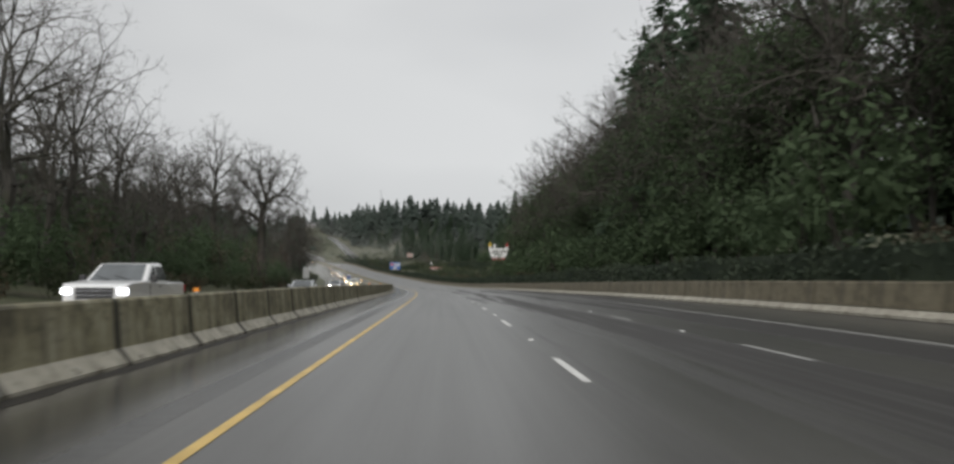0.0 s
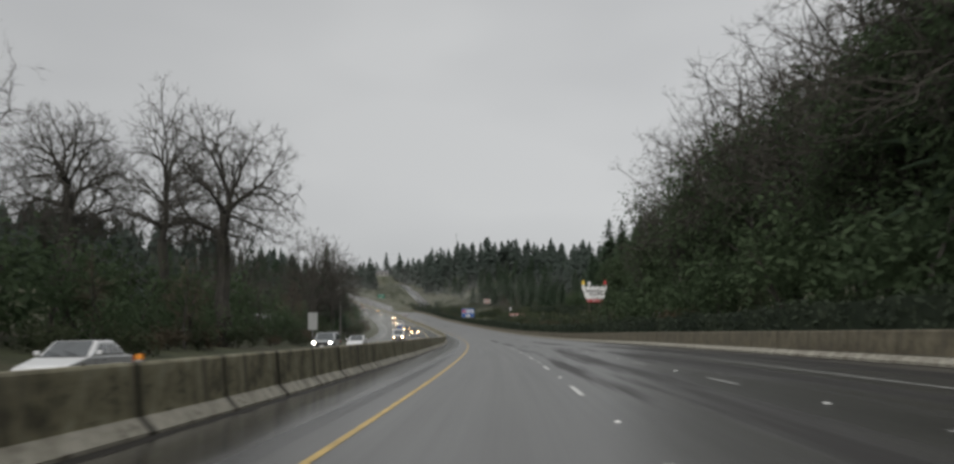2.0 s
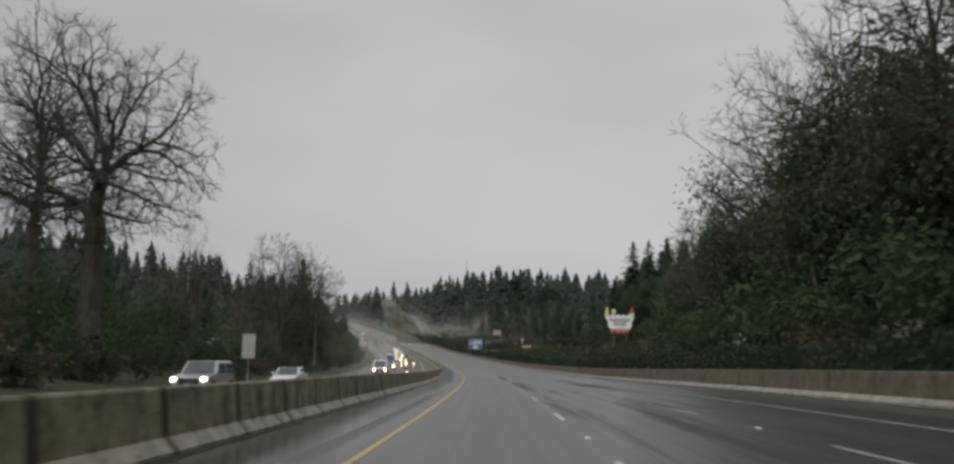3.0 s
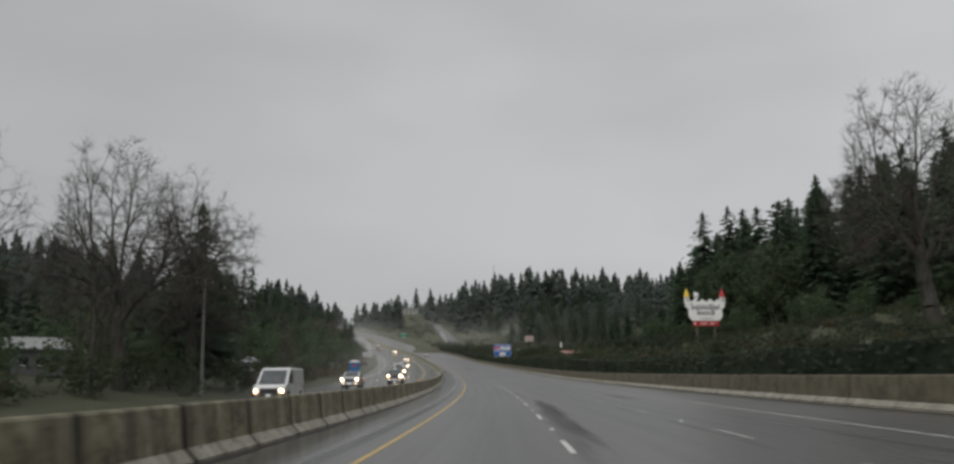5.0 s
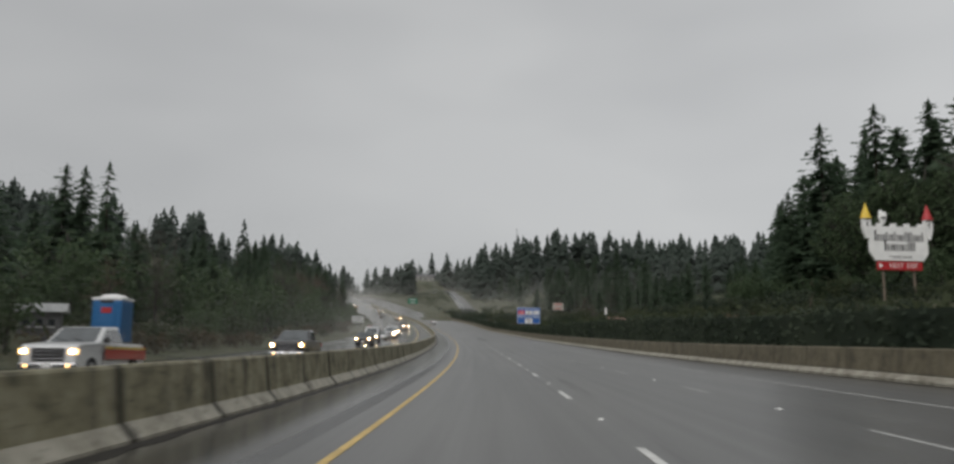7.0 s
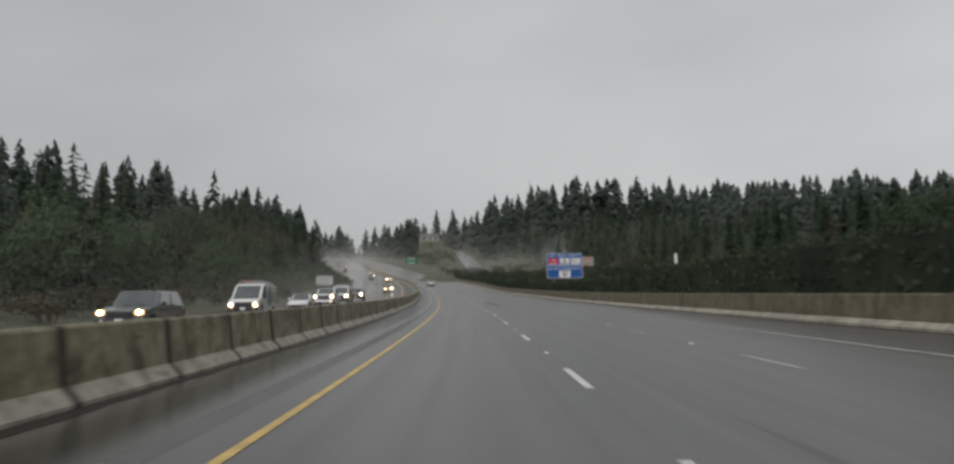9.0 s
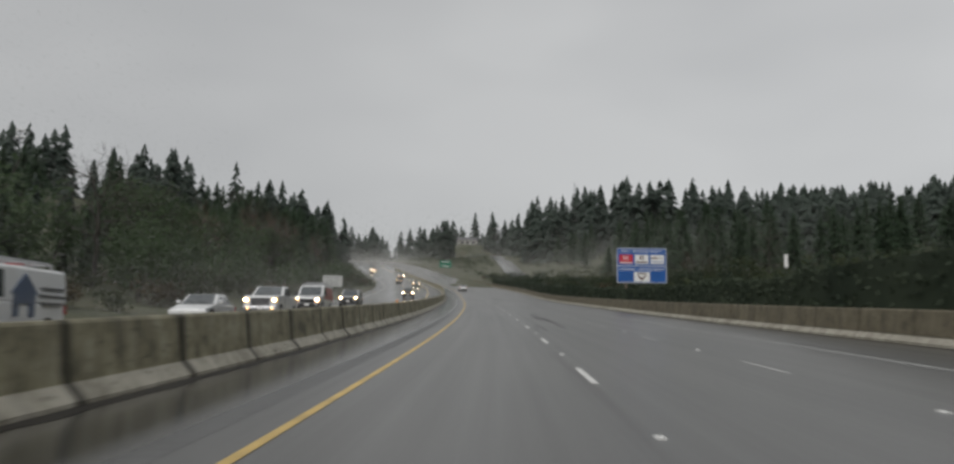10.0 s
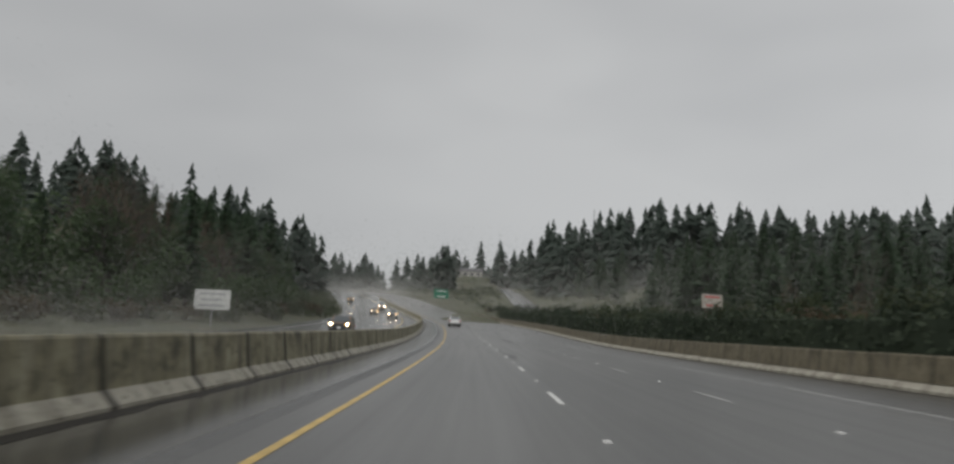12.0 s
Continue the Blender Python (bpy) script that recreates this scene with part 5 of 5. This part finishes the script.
g1 = float(land(np.array(244.0), np.array(-39.0)))
house("cottage", "low cottage with a pale grey roof among the bare trees", put(244, -39, g1 - 0.2, 35), 4.4, 4.2, 2.4, ROOF_GREY, PALE_ROOF)
g2 = float(land(np.array(304.0), np.array(-34.0)))
house("garden_shed", "small dark shed with a pale roof beside the woods", put(304, -34, g2 - 0.2, 20), 3.0, 2.8, 2.0, ROOF_GREY, PALE_ROOF)
RED_ROOF = simple("faded_red_roof", (0.40, 0.22, 0.19), 0.6, 0, 0.3)
g3 = float(land(np.array(419.0), np.array(38.5)))
house("long_shed", "long low pale shed with a faded red roof beyond the hedge", put(417, 38.5, g3 - 1.3, 8), 8.0, 2.8, 1.25, PALE_WALL, RED_ROOF)

# ---------------------------------------------------------------- vehicles
RUBBER = simple("tyre_rubber", (0.022, 0.022, 0.023), 0.75, 0, 0.2)
RIM = simple("wheel_alloy", (0.42, 0.43, 0.44), 0.35, 0.8, 0.1)
TRIM = simple("black_plastic_trim", (0.025, 0.025, 0.026), 0.5, 0, 0.15)
CHROME = simple("chrome_grille", (0.5, 0.5, 0.52), 0.2, 0.9, 0.15)
LIT = glowing("lit_headlight", (1.0, 0.60, 0.22), 3.5)
AMBER_LAMP = glowing("amber_indicator", (1.0, 0.36, 0.04), 1.6)
BULB = glowing("headlight_bulb", (1.0, 0.82, 0.55), 90.0)
LIT_WHITE = glowing("lit_white_headlight", (0.95, 0.97, 1.0), 4.0)
UNLIT = simple("clear_lamp_lens", (0.6, 0.6, 0.6), 0.15, 0, 0.05)
TAIL = simple("red_tail_lamp", (0.35, 0.01, 0.012), 0.2, 0, 0.05)
GLASS_CAR = simple("car_window_glass", (0.085, 0.095, 0.10), 0.05, 0, 0.3, 1.2, 0.8)


def car_paint(name, c, rough=0.28):
    return simple(name, c, rough, 0.0, 0.05, 1.5, 0.6)


PAINTS = {k: car_paint("paint_" + k, c) for k, c in (("white", (0.72, 0.73, 0.73)), ("silver", (0.40, 0.42, 0.43)), ("black", (0.018, 0.018, 0.02)), ("grey", (0.13, 0.135, 0.14)), ("brown", (0.16, 0.09, 0.05)), ("red", (0.42, 0.03, 0.03)), ("blue", (0.03, 0.14, 0.33)), ("crimson", (0.36, 0.035, 0.06)), ("slate", (0.10, 0.135, 0.21)))}


def prism(profile, half, bevel=0.085):
    """A solid from a side outline of (y, z); half(z) gives its half width at a height."""
    bm = bmesh.new()
    lo = [bm.verts.new((-half(y, z), y, z)) for y, z in profile]
    hi = [bm.verts.new((half(y, z), y, z)) for y, z in profile]
    bm.faces.new(lo)
    bm.faces.new(hi[::-1])
    n = len(profile)
    for i in range(n):
        bm.faces.new((lo[i], hi[i], hi[(i + 1) % n], lo[(i + 1) % n]))
    bmesh.ops.recalc_face_normals(bm, faces=bm.faces[:])
    bmesh.ops.bevel(bm, geom=bm.edges[:], offset=bevel, segments=3, affect="EDGES", profile=0.55, clamp_overlap=True)
    return bm


def panel(quad, push):
    """A thin pane on four corners, moved outward by push along its normal."""
    q = [Vector(p) for p in quad]
    n = (q[1] - q[0]).cross(q[3] - q[0]).normalized()
    c = sum(q, Vector()) / 4
    q = [c + (p - c) * 0.9 for p in q]
    bm = bmesh.new()
    a = [bm.verts.new(p + n * push) for p in q]
    b = [bm.verts.new(p - n * 0.02) for p in q]
    bm.faces.new(a)
    bm.faces.new(b[::-1])
    for i in range(4):
        bm.faces.new((a[i], b[i], b[(i + 1) % 4], a[(i + 1) % 4]))
    bmesh.ops.recalc_face_normals(bm, faces=bm.faces[:])
    return bm


# length, half width, belt height, roof height, lower outline and cabin outline; y runs forward
CARS = {
    "sedan": (4.8, 0.91, 0.92, 1.45, [(2.4, 0.35), (2.38, 0.66), (1.2, 0.90), (-1.75, 0.95), (-2.38, 0.92), (-2.4, 0.40), (-2.0, 0.22), (2.1, 0.22)], [(1.05, 0.88), (0.25, 1.42), (-0.9, 1.44), (-1.75, 0.94)]),
    "suv": (4.8, 0.95, 1.08, 1.76, [(2.4, 0.42), (2.38, 0.92), (1.25, 1.08), (-2.36, 1.10), (-2.4, 0.5), (-2.1, 0.28), (2.1, 0.28)], [(1.05, 1.05), (0.40, 1.70), (-1.85, 1.76), (-2.34, 1.10)]),
    "pickup": (5.8, 1.00, 1.27, 1.92, [(2.9, 0.5), (2.90, 1.10), (2.72, 1.20), (1.45, 1.31), (-0.85, 1.27), (-0.95, 1.30), (-2.88, 1.30), (-2.9, 0.55), (-2.5, 0.42), (2.6, 0.42)], [(1.32, 1.26), (0.45, 1.86), (-0.62, 1.92), (-0.86, 1.24)]),
    "van": (5.9, 1.00, 1.20, 2.20, [(2.95, 0.4), (2.95, 0.86), (2.86, 0.98), (2.25, 1.20), (-2.9, 1.2), (-2.95, 0.45), (-2.6, 0.3), (2.6, 0.3)], [(2.22, 1.15), (1.18, 2.08), (0.75, 2.20), (-2.85, 2.20), (-2.92, 1.19)]),
    "panel_van": (5.7, 0.99, 1.22, 2.06, [(2.85, 0.42), (2.85, 0.98), (2.74, 1.08), (1.72, 1.24), (-2.8, 1.22), (-2.85, 0.45), (-2.5, 0.32), (2.5, 0.32)], [(1.68, 1.18), (0.92, 1.94), (0.5, 2.06), (-2.76, 2.06), (-2.82, 1.20)]),
}


def vehicle(kind, paint, label, s, d, lamp=None, oncoming=True):
    L, hw, belt, roof, low, cab = CARS[kind]
    names = {"sedan": "car", "suv": "car", "pickup": "pickup_truck", "van": "van", "panel_van": "van"}
    e = empty(names[kind], put(s, d, 0.0, 180 if oncoming else 0), label, names[kind].replace("_", " "), "oncoming traffic" if oncoming else "")
    mat = PAINTS[paint]
    top_w = hw * (0.80 if not kind.endswith("van") else 0.90)
    body = part("body", prism(low, lambda y, z: hw * (1 - 0.05 * max(0, 0.6 - z)) - (0.10 if abs(y) > L / 2 - 0.06 else 0)), mat, e)
    wid = lambda y, z: hw * 0.97 + (top_w - hw * 0.97) * max(0, min(1, (z - belt) / (roof - belt)))
    cabin = part("cabin", prism(cab, wid, 0.10), mat, e)
    f0, f1, r1, r0 = cab[0], cab[1], cab[-2], cab[-1]
    part("windscreen", panel([(wid(*f0) * 0.93, f0[0], f0[1]), (-wid(*f0) * 0.93, f0[0], f0[1]), (-wid(*f1) * 0.93, f1[0], f1[1]), (wid(*f1) * 0.93, f1[0], f1[1])][::-1], 0.012), GLASS_CAR, cabin)
    part("rear_window", panel([(wid(*r0) * 0.9, r0[0], r0[1]), (-wid(*r0) * 0.9, r0[0], r0[1]), (-wid(*r1) * 0.9, r1[0], r1[1]), (wid(*r1) * 0.9, r1[0], r1[1])], 0.012), GLASS_CAR, cabin)
    back = {"van": 0.55, "panel_van": 0.15}.get(kind, cab[-1][0] + 0.12)
    mid = (f0[0] - 0.15 + back) / 2 if kind in ("sedan", "suv", "pickup") else None
    zb, zt = belt + 0.05, roof - 0.12
    ft = f1[0] - 0.05
    bt_ = {"van": 0.55, "panel_van": 0.15}.get(kind, cab[-2][0] + 0.05)
    for sg in (-1, 1):
        spans = [((f0[0] - 0.22, back), (ft, bt_))] if mid is None else [((f0[0] - 0.22, mid + 0.04), (ft, mid + 0.04)), ((mid - 0.04, back), (mid - 0.04, bt_))]
        for (b0, b1), (t0, t1) in spans:
            q = [(sg * wid(0, zb), b0, zb), (sg * wid(0, zb), b1, zb), (sg * wid(0, zt), t1, zt), (sg * wid(0, zt), t0, zt)]
            part("side_window", panel(q if sg < 0 else q[::-1], 0.012), GLASS_CAR, cabin)
        part("mirror", box(0.19, 0.11, 0.14 if kind in ("sedan", "suv") else 0.22, (sg * (hw + 0.11), f0[0] - 0.32, belt + 0.11), 0.035, 2), mat if kind == "sedan" else TRIM, e)
        hx, hz = hw - (0.19 if kind == "pickup" else 0.23), low[1][1] - (0.13 if kind == "pickup" else 0.10)
        lens = part("headlight", box(0.31, 0.12, 0.19 if kind == "pickup" else 0.17, (sg * hx, L / 2 - 0.045, hz), 0.045, 2), {"warm": LIT, "cool": LIT_WHITE}.get(lamp, UNLIT), e)
        if lamp:
            part("bulb", rod(0.06, 0.055, (sg * hx, L / 2 - 0.01, hz), (sg * hx, L / 2 + 0.022, hz), 12), BULB, lens)
            part("fog_lamp", rod(0.06, 0.06, (sg * (hw - 0.30), L / 2 + 0.04, 0.50), (sg * (hw - 0.30), L / 2 + 0.075, 0.50), 12), LIT if lamp == "warm" and kind == "pickup" else UNLIT, e)
        if kind.endswith("van") and lamp:
            part("indicator", box(0.26, 0.08, 0.08, (sg * hx, L / 2 - 0.02, hz - 0.16), 0.02), AMBER_LAMP, e, "glowing amber indicator")
        part("tail_lamp", box(0.20, 0.08, 0.26, (sg * (hw - 0.16), -L / 2 + 0.03, belt - 0.17), 0.02), TAIL, e)
        for yy in (L * 0.31, -L * 0.31):
            rr = 0.34 if kind == "sedan" else 0.39
            w_ = part("wheel", rod(rr, rr, (sg * (hw - 0.24), yy, rr), (sg * (hw + 0.0), yy, rr), 18), RUBBER, e)
            part("rim", rod(rr * 0.62, rr * 0.55, (sg * (hw - 0.02), yy, rr), (sg * (hw + 0.015), yy, rr), 12), RIM, w_)
        part("door_handle", box(0.03, 0.16, 0.03, (sg * (hw + 0.005), 0.1, belt - 0.12), 0.008), TRIM, e)
    gh, gz = {"pickup": (0.46, low[1][1] - 0.24), "van": (0.40, low[1][1] - 0.13), "panel_van": (0.32, low[1][1] - 0.20), "suv": (0.30, low[1][1] - 0.20)}.get(kind, (0.18, low[1][1] - 0.20))
    grille = part("grille", box(hw * 1.12, 0.08, gh, (0, L / 2 - 0.02, gz), 0.04, 2), TRIM, e)
    for k in range(3 if kind != "sedan" else 1):
        part("grille_bar", box(hw * 1.02, 0.03, 0.025, (0, L / 2 + 0.018, gz + (k - 1) * gh * 0.27), 0.008), CHROME if kind == "pickup" else TRIM, grille)
    part("bumper", box(hw * 1.94, 0.18, 0.22, (0, L / 2 - 0.02, 0.49), 0.06, 2), {"sedan": mat, "pickup": CHROME}.get(kind, TRIM), e)
    part("air_dam", box(hw * 1.5, 0.12, 0.14, (0, L / 2 - 0.05, 0.33), 0.03), TRIM, e)
    part("cowl", box(wid(*f0) * 1.75, 0.16, 0.035, (0, f0[0] + 0.05, f0[1] + 0.035), 0.012), TRIM, cabin)
    for sg in (-1, 1):
        part("sill_trim", box(0.02, L * 0.5, 0.10, (sg * (hw - 0.005), 0, 0.40), 0.008), TRIM, e)
        part("door_seam", box(0.012, 0.014, belt - 0.55, (sg * (hw + 0.001), f0[0] - 0.30, (belt + 0.45) / 2), 0.002), TRIM, e)
    part("plate", box(0.32, 0.02, 0.15, (0, L / 2 + 0.065, 0.5), 0.005), SIGN_WHITE, e, "plain pale plate")
    for x0 in (-0.35, 0.25):
        a_, b_ = Vector((x0 * hw - 0.1, f0[0] - 0.02, f0[1] + 0.07)), Vector((x0 * hw + 0.42, f0[0] - 0.20, f0[1] + 0.22))
        part("wiper", rod(0.014, 0.01, tuple(a_), tuple(b_), 5), TRIM, cabin)
    if kind == "pickup":
        part("bed", box(hw * 1.7, 1.75, 0.05, (0, -1.9, 1.30), 0.01), TRIM, e, "open cargo bed")
    return e


vehicle("pickup", "white", "white pickup truck with glaring headlights on the wet oncoming lane", 26.6, -8.3, "cool")
vehicle("sedan", "silver", "silver car in the oncoming lane", 66, -8.6)
vehicle("sedan", "white", "pale car with wet windows in the oncoming lane", 92.5, -11.9)
vehicle("suv", "silver", "silver car with bright headlights in the oncoming lane", 141, -12.4, "cool")
vehicle("sedan", "white", "white car in the oncoming lane", 159, -12.0)
vehicle("van", "white", "white van with lit headlights in the oncoming lane", 219.9, -11.4, "warm")
truck = vehicle("pickup", "white", "white work pickup with lit headlights and a striped bed", 263.9, -12.7, "warm")
vehicle("pickup", "black", "black pickup truck with lit headlights", 284, -9.2, "warm")
vehicle("suv", "grey", "dark grey car with lit headlights and spray behind it", 336.4, -11.0, "warm")
van_b = vehicle("van", "white", "white work van with blue emblem, roof ladders and lit headlights", 359.9, -12.1, "warm")
vehicle("sedan", "white", "white car beside a pickup truck", 378.6, -12.0)
vehicle("pickup", "white", "white pickup truck with one lit headlight", 389, -11.2, "warm")
amb = vehicle("panel_van", "white", "white van with red sides, a roof ladder rack and lit headlights", 403, -11.3, "warm")
vehicle("suv", "silver", "grey minivan with lit headlights", 424, -11.4, "warm")
vehicle("suv", "brown", "brown car with lit headlights", 486.4, -9.3, "warm")
vehicle("suv", "white", "white car with lit headlights far up the road", 585, -8.3, "warm")
vehicle("sedan", "grey", "grey car with lit headlights in the spray", 622, -11.8, "warm")
vehicle("van", "white", "white van far up the road", 660, -8.4, "warm")
vehicle("suv", "black", "dark car with lit headlights far up the road", 702, -15.4, "warm")
vehicle("sedan", "white", "white car ahead trailing spray", 540, 1.75, None, False)


# what sets the work vehicles apart: side bands, emblem and roof ladders, a striped bed side
def ladder(parent, x, y0, y1, z, wide, mat, rungs, label):
    """A ladder lying along the roof: a rail with its rungs as pieces."""
    lad = part("ladder", rod(0.032, 0.032, (x - wide / 2, y0, z), (x - wide / 2, y1, z), 6), mat, parent, label)
    part("rail", rod(0.032, 0.032, (x + wide / 2, y0, z), (x + wide / 2, y1, z), 6), mat, lad)
    for k in range(rungs):
        y = y0 + (y1 - y0) * (k + 0.5) / rungs
        part("rung", rod(0.02, 0.02, (x - wide / 2, y, z), (x + wide / 2, y, z), 5), mat, lad)


def roof_rack(parent, half, ys, roof):
    for y in ys:
        part("roof_bar", box(half * 2.1, 0.06, 0.05, (0, y, roof + 0.14), 0.01), RIM, parent)
        for sg in (-1, 1):
            part("rack_foot", box(0.06, 0.06, 0.16, (sg * half, y, roof + 0.07), 0.01), RIM, parent)


for sg in (-1, 1):
    for k, (z0, h0) in enumerate(((1.81, 0.225), (1.57, 0.225), (1.33, 0.225))):
        part("side_band", box(0.03, 2.85, h0, (sg * (0.905 + 0.028 * k), -1.28, z0), 0.004), PAINTS["crimson"], amb, "red side band")
    part("side_band", box(0.012, 4.0, 0.20, (sg * 0.992, -0.75, 1.10), 0.004), PAINTS["crimson"], amb, "red side band")
    turned = lambda x, y: pose(x, y, 0, rz=90)
    part("emblem", slab([(-0.55, 0.78), (-0.28, 0.78), (-0.28, 1.15), (0.28, 1.15), (0.28, 0.78), (0.55, 0.78), (0.55, 1.42), (0.70, 1.42), (0.0, 2.0), (-0.70, 1.42), (-0.55, 1.42)], 0.10), PAINTS["slate"], van_b, "dark blue house emblem", turned(sg * 0.944, -0.45))
    for z0, w0 in ((1.62, 1.3), (1.40, 1.5), (1.18, 1.1)):
        part("line_of_writing", box(0.07, w0, 0.09, (sg * (0.955 if z0 > 1.3 else 0.965), -2.0, z0), 0.003), PAINTS["grey"], van_b)
    part("side_stripe", box(0.012, 3.7, 0.36, (sg * 1.006, -1.0, 0.90), 0.004), PAINTS["red"], truck, "red side stripe")
    part("side_stripe", box(0.012, 3.7, 0.06, (sg * 1.006, -1.0, 1.13), 0.004), SIGN_YELLOW, truck, "yellow side stripe")
roof_rack(van_b, 0.78, (0.5, -0.8, -2.2), 2.20)
ladder(van_b, 0.35, 0.95, -2.7, 2.40, 0.42, PAINTS["red"], 9, "red roof ladder")
ladder(van_b, -0.38, 0.75, -2.4, 2.40, 0.42, RIM, 8, "pale aluminium roof ladder")
roof_rack(amb, 0.78, (0.2, -1.0, -2.3), 2.06)
ladder(amb, 0.32, 0.5, -2.7, 2.26, 0.42, RIM, 9, "pale aluminium roof ladder")
ladder(amb, -0.40, 0.4, -2.6, 2.26, 0.42, RIM, 9, "pale aluminium roof ladder")


def toilet(s, d):
    e = empty("portable_toilet", put(s, d, 1.325), "blue portable toilet with a white roof carried on the pickup", "portable toilet")
    part("cabin", box(1.12, 1.15, 1.6, (0, 0, 0.8), 0.05, 2), PAINTS["blue"], e)
    bm = box(1.18, 1.2, 0.10, (0, 0, 1.64), 0.04, 2)
    bmesh.ops.create_uvsphere(bm, u_segments=14, v_segments=8, radius=0.55, matrix=Matrix.Translation((0, 0, 1.66)) @ Matrix.Diagonal((1, 1, 0.35, 1)))
    part("roof", bm, SIGN_WHITE, e)
    part("door", box(0.72, 0.03, 1.35, (0, -0.585, 0.78), 0.02), PAINTS["blue"], e)
    part("panel", box(0.40, 0.02, 0.22, (0, -0.61, 1.2), 0.01), SIGN_RED, e, "small red and white panel")
    part("vent", box(0.5, 0.02, 0.1, (0, -0.59, 1.53), 0.01), TRIM, e)


toilet(263.9 + 1.95, -12.7)


# ---------------------------------------------------------------- drizzle and road spray hanging in the air up the valley
def drizzle():
    rng = np.random.default_rng(21)
    out = []

    def fill(n, s0, s1, d0, d1, hmax, a0, a1, fall, lean=0.0):
        """n clusters between s0 and s1 and between d0 and d1, thicker near the ground; lean > 0 gathers them up the road."""
        S = s0 + (s1 - s0) * rng.uniform(0, 1, n) ** (1 / (1 + lean))
        D = d0 + (d1 - d0) * rng.beta(2.2, 2.2, n)
        drift = 0.55 + 0.45 * np.sin(S * 0.11 + np.sin(S * 0.037) * 2) * np.sin(S * 0.043 + 1)
        Z = hmax * drift * rng.uniform(0, 1, n) ** fall + 0.15 + np.maximum(land(S, D), 0)
        P = spots(S, D, Z)
        a = (a0 + (a1 - a0) * smooth(S, s0, s1)) * rng.uniform(0.95, 1.75, n)
        q = rng.normal(0, 1, (n, 3, 3))
        q *= (a[:, None] / np.linalg.norm(q, axis=2))[:, :, None]
        out.append((P[:, None, :] + q).reshape(-1, 3))

    fill(90000, 600, 1000, -110, 190, 29, 0.20, 0.34, 1.7)
    fill(200000, 445, 700, 18, 125, 20, 0.045, 0.145, 1.4)
    fill(120000, 450, 900, -30, 28, 10, 0.04, 0.17, 2.0, 0.15)
    fill(480000, 120, 500, -32, -8.5, 14.0, 0.016, 0.035, 1.7, 0.5)
    V = np.concatenate(out)
    me = bpy.data.meshes.new("drizzle")
    n = len(V) // 3
    me.vertices.add(len(V))
    me.vertices.foreach_set("co", V.astype(np.float32).ravel())
    me.loops.add(len(V))
    me.loops.foreach_set("vertex_index", np.arange(len(V), dtype=np.int32))
    me.polygons.add(n)
    me.polygons.foreach_set("loop_start", np.arange(0, len(V), 3, dtype=np.int32))
    me.materials.append(DROPS)
    me.update()
    me.validate()
    return me


tagged(new("drizzle", drizzle()), "pale drizzle and road spray hanging over the far road", "mist", kind="stuff")
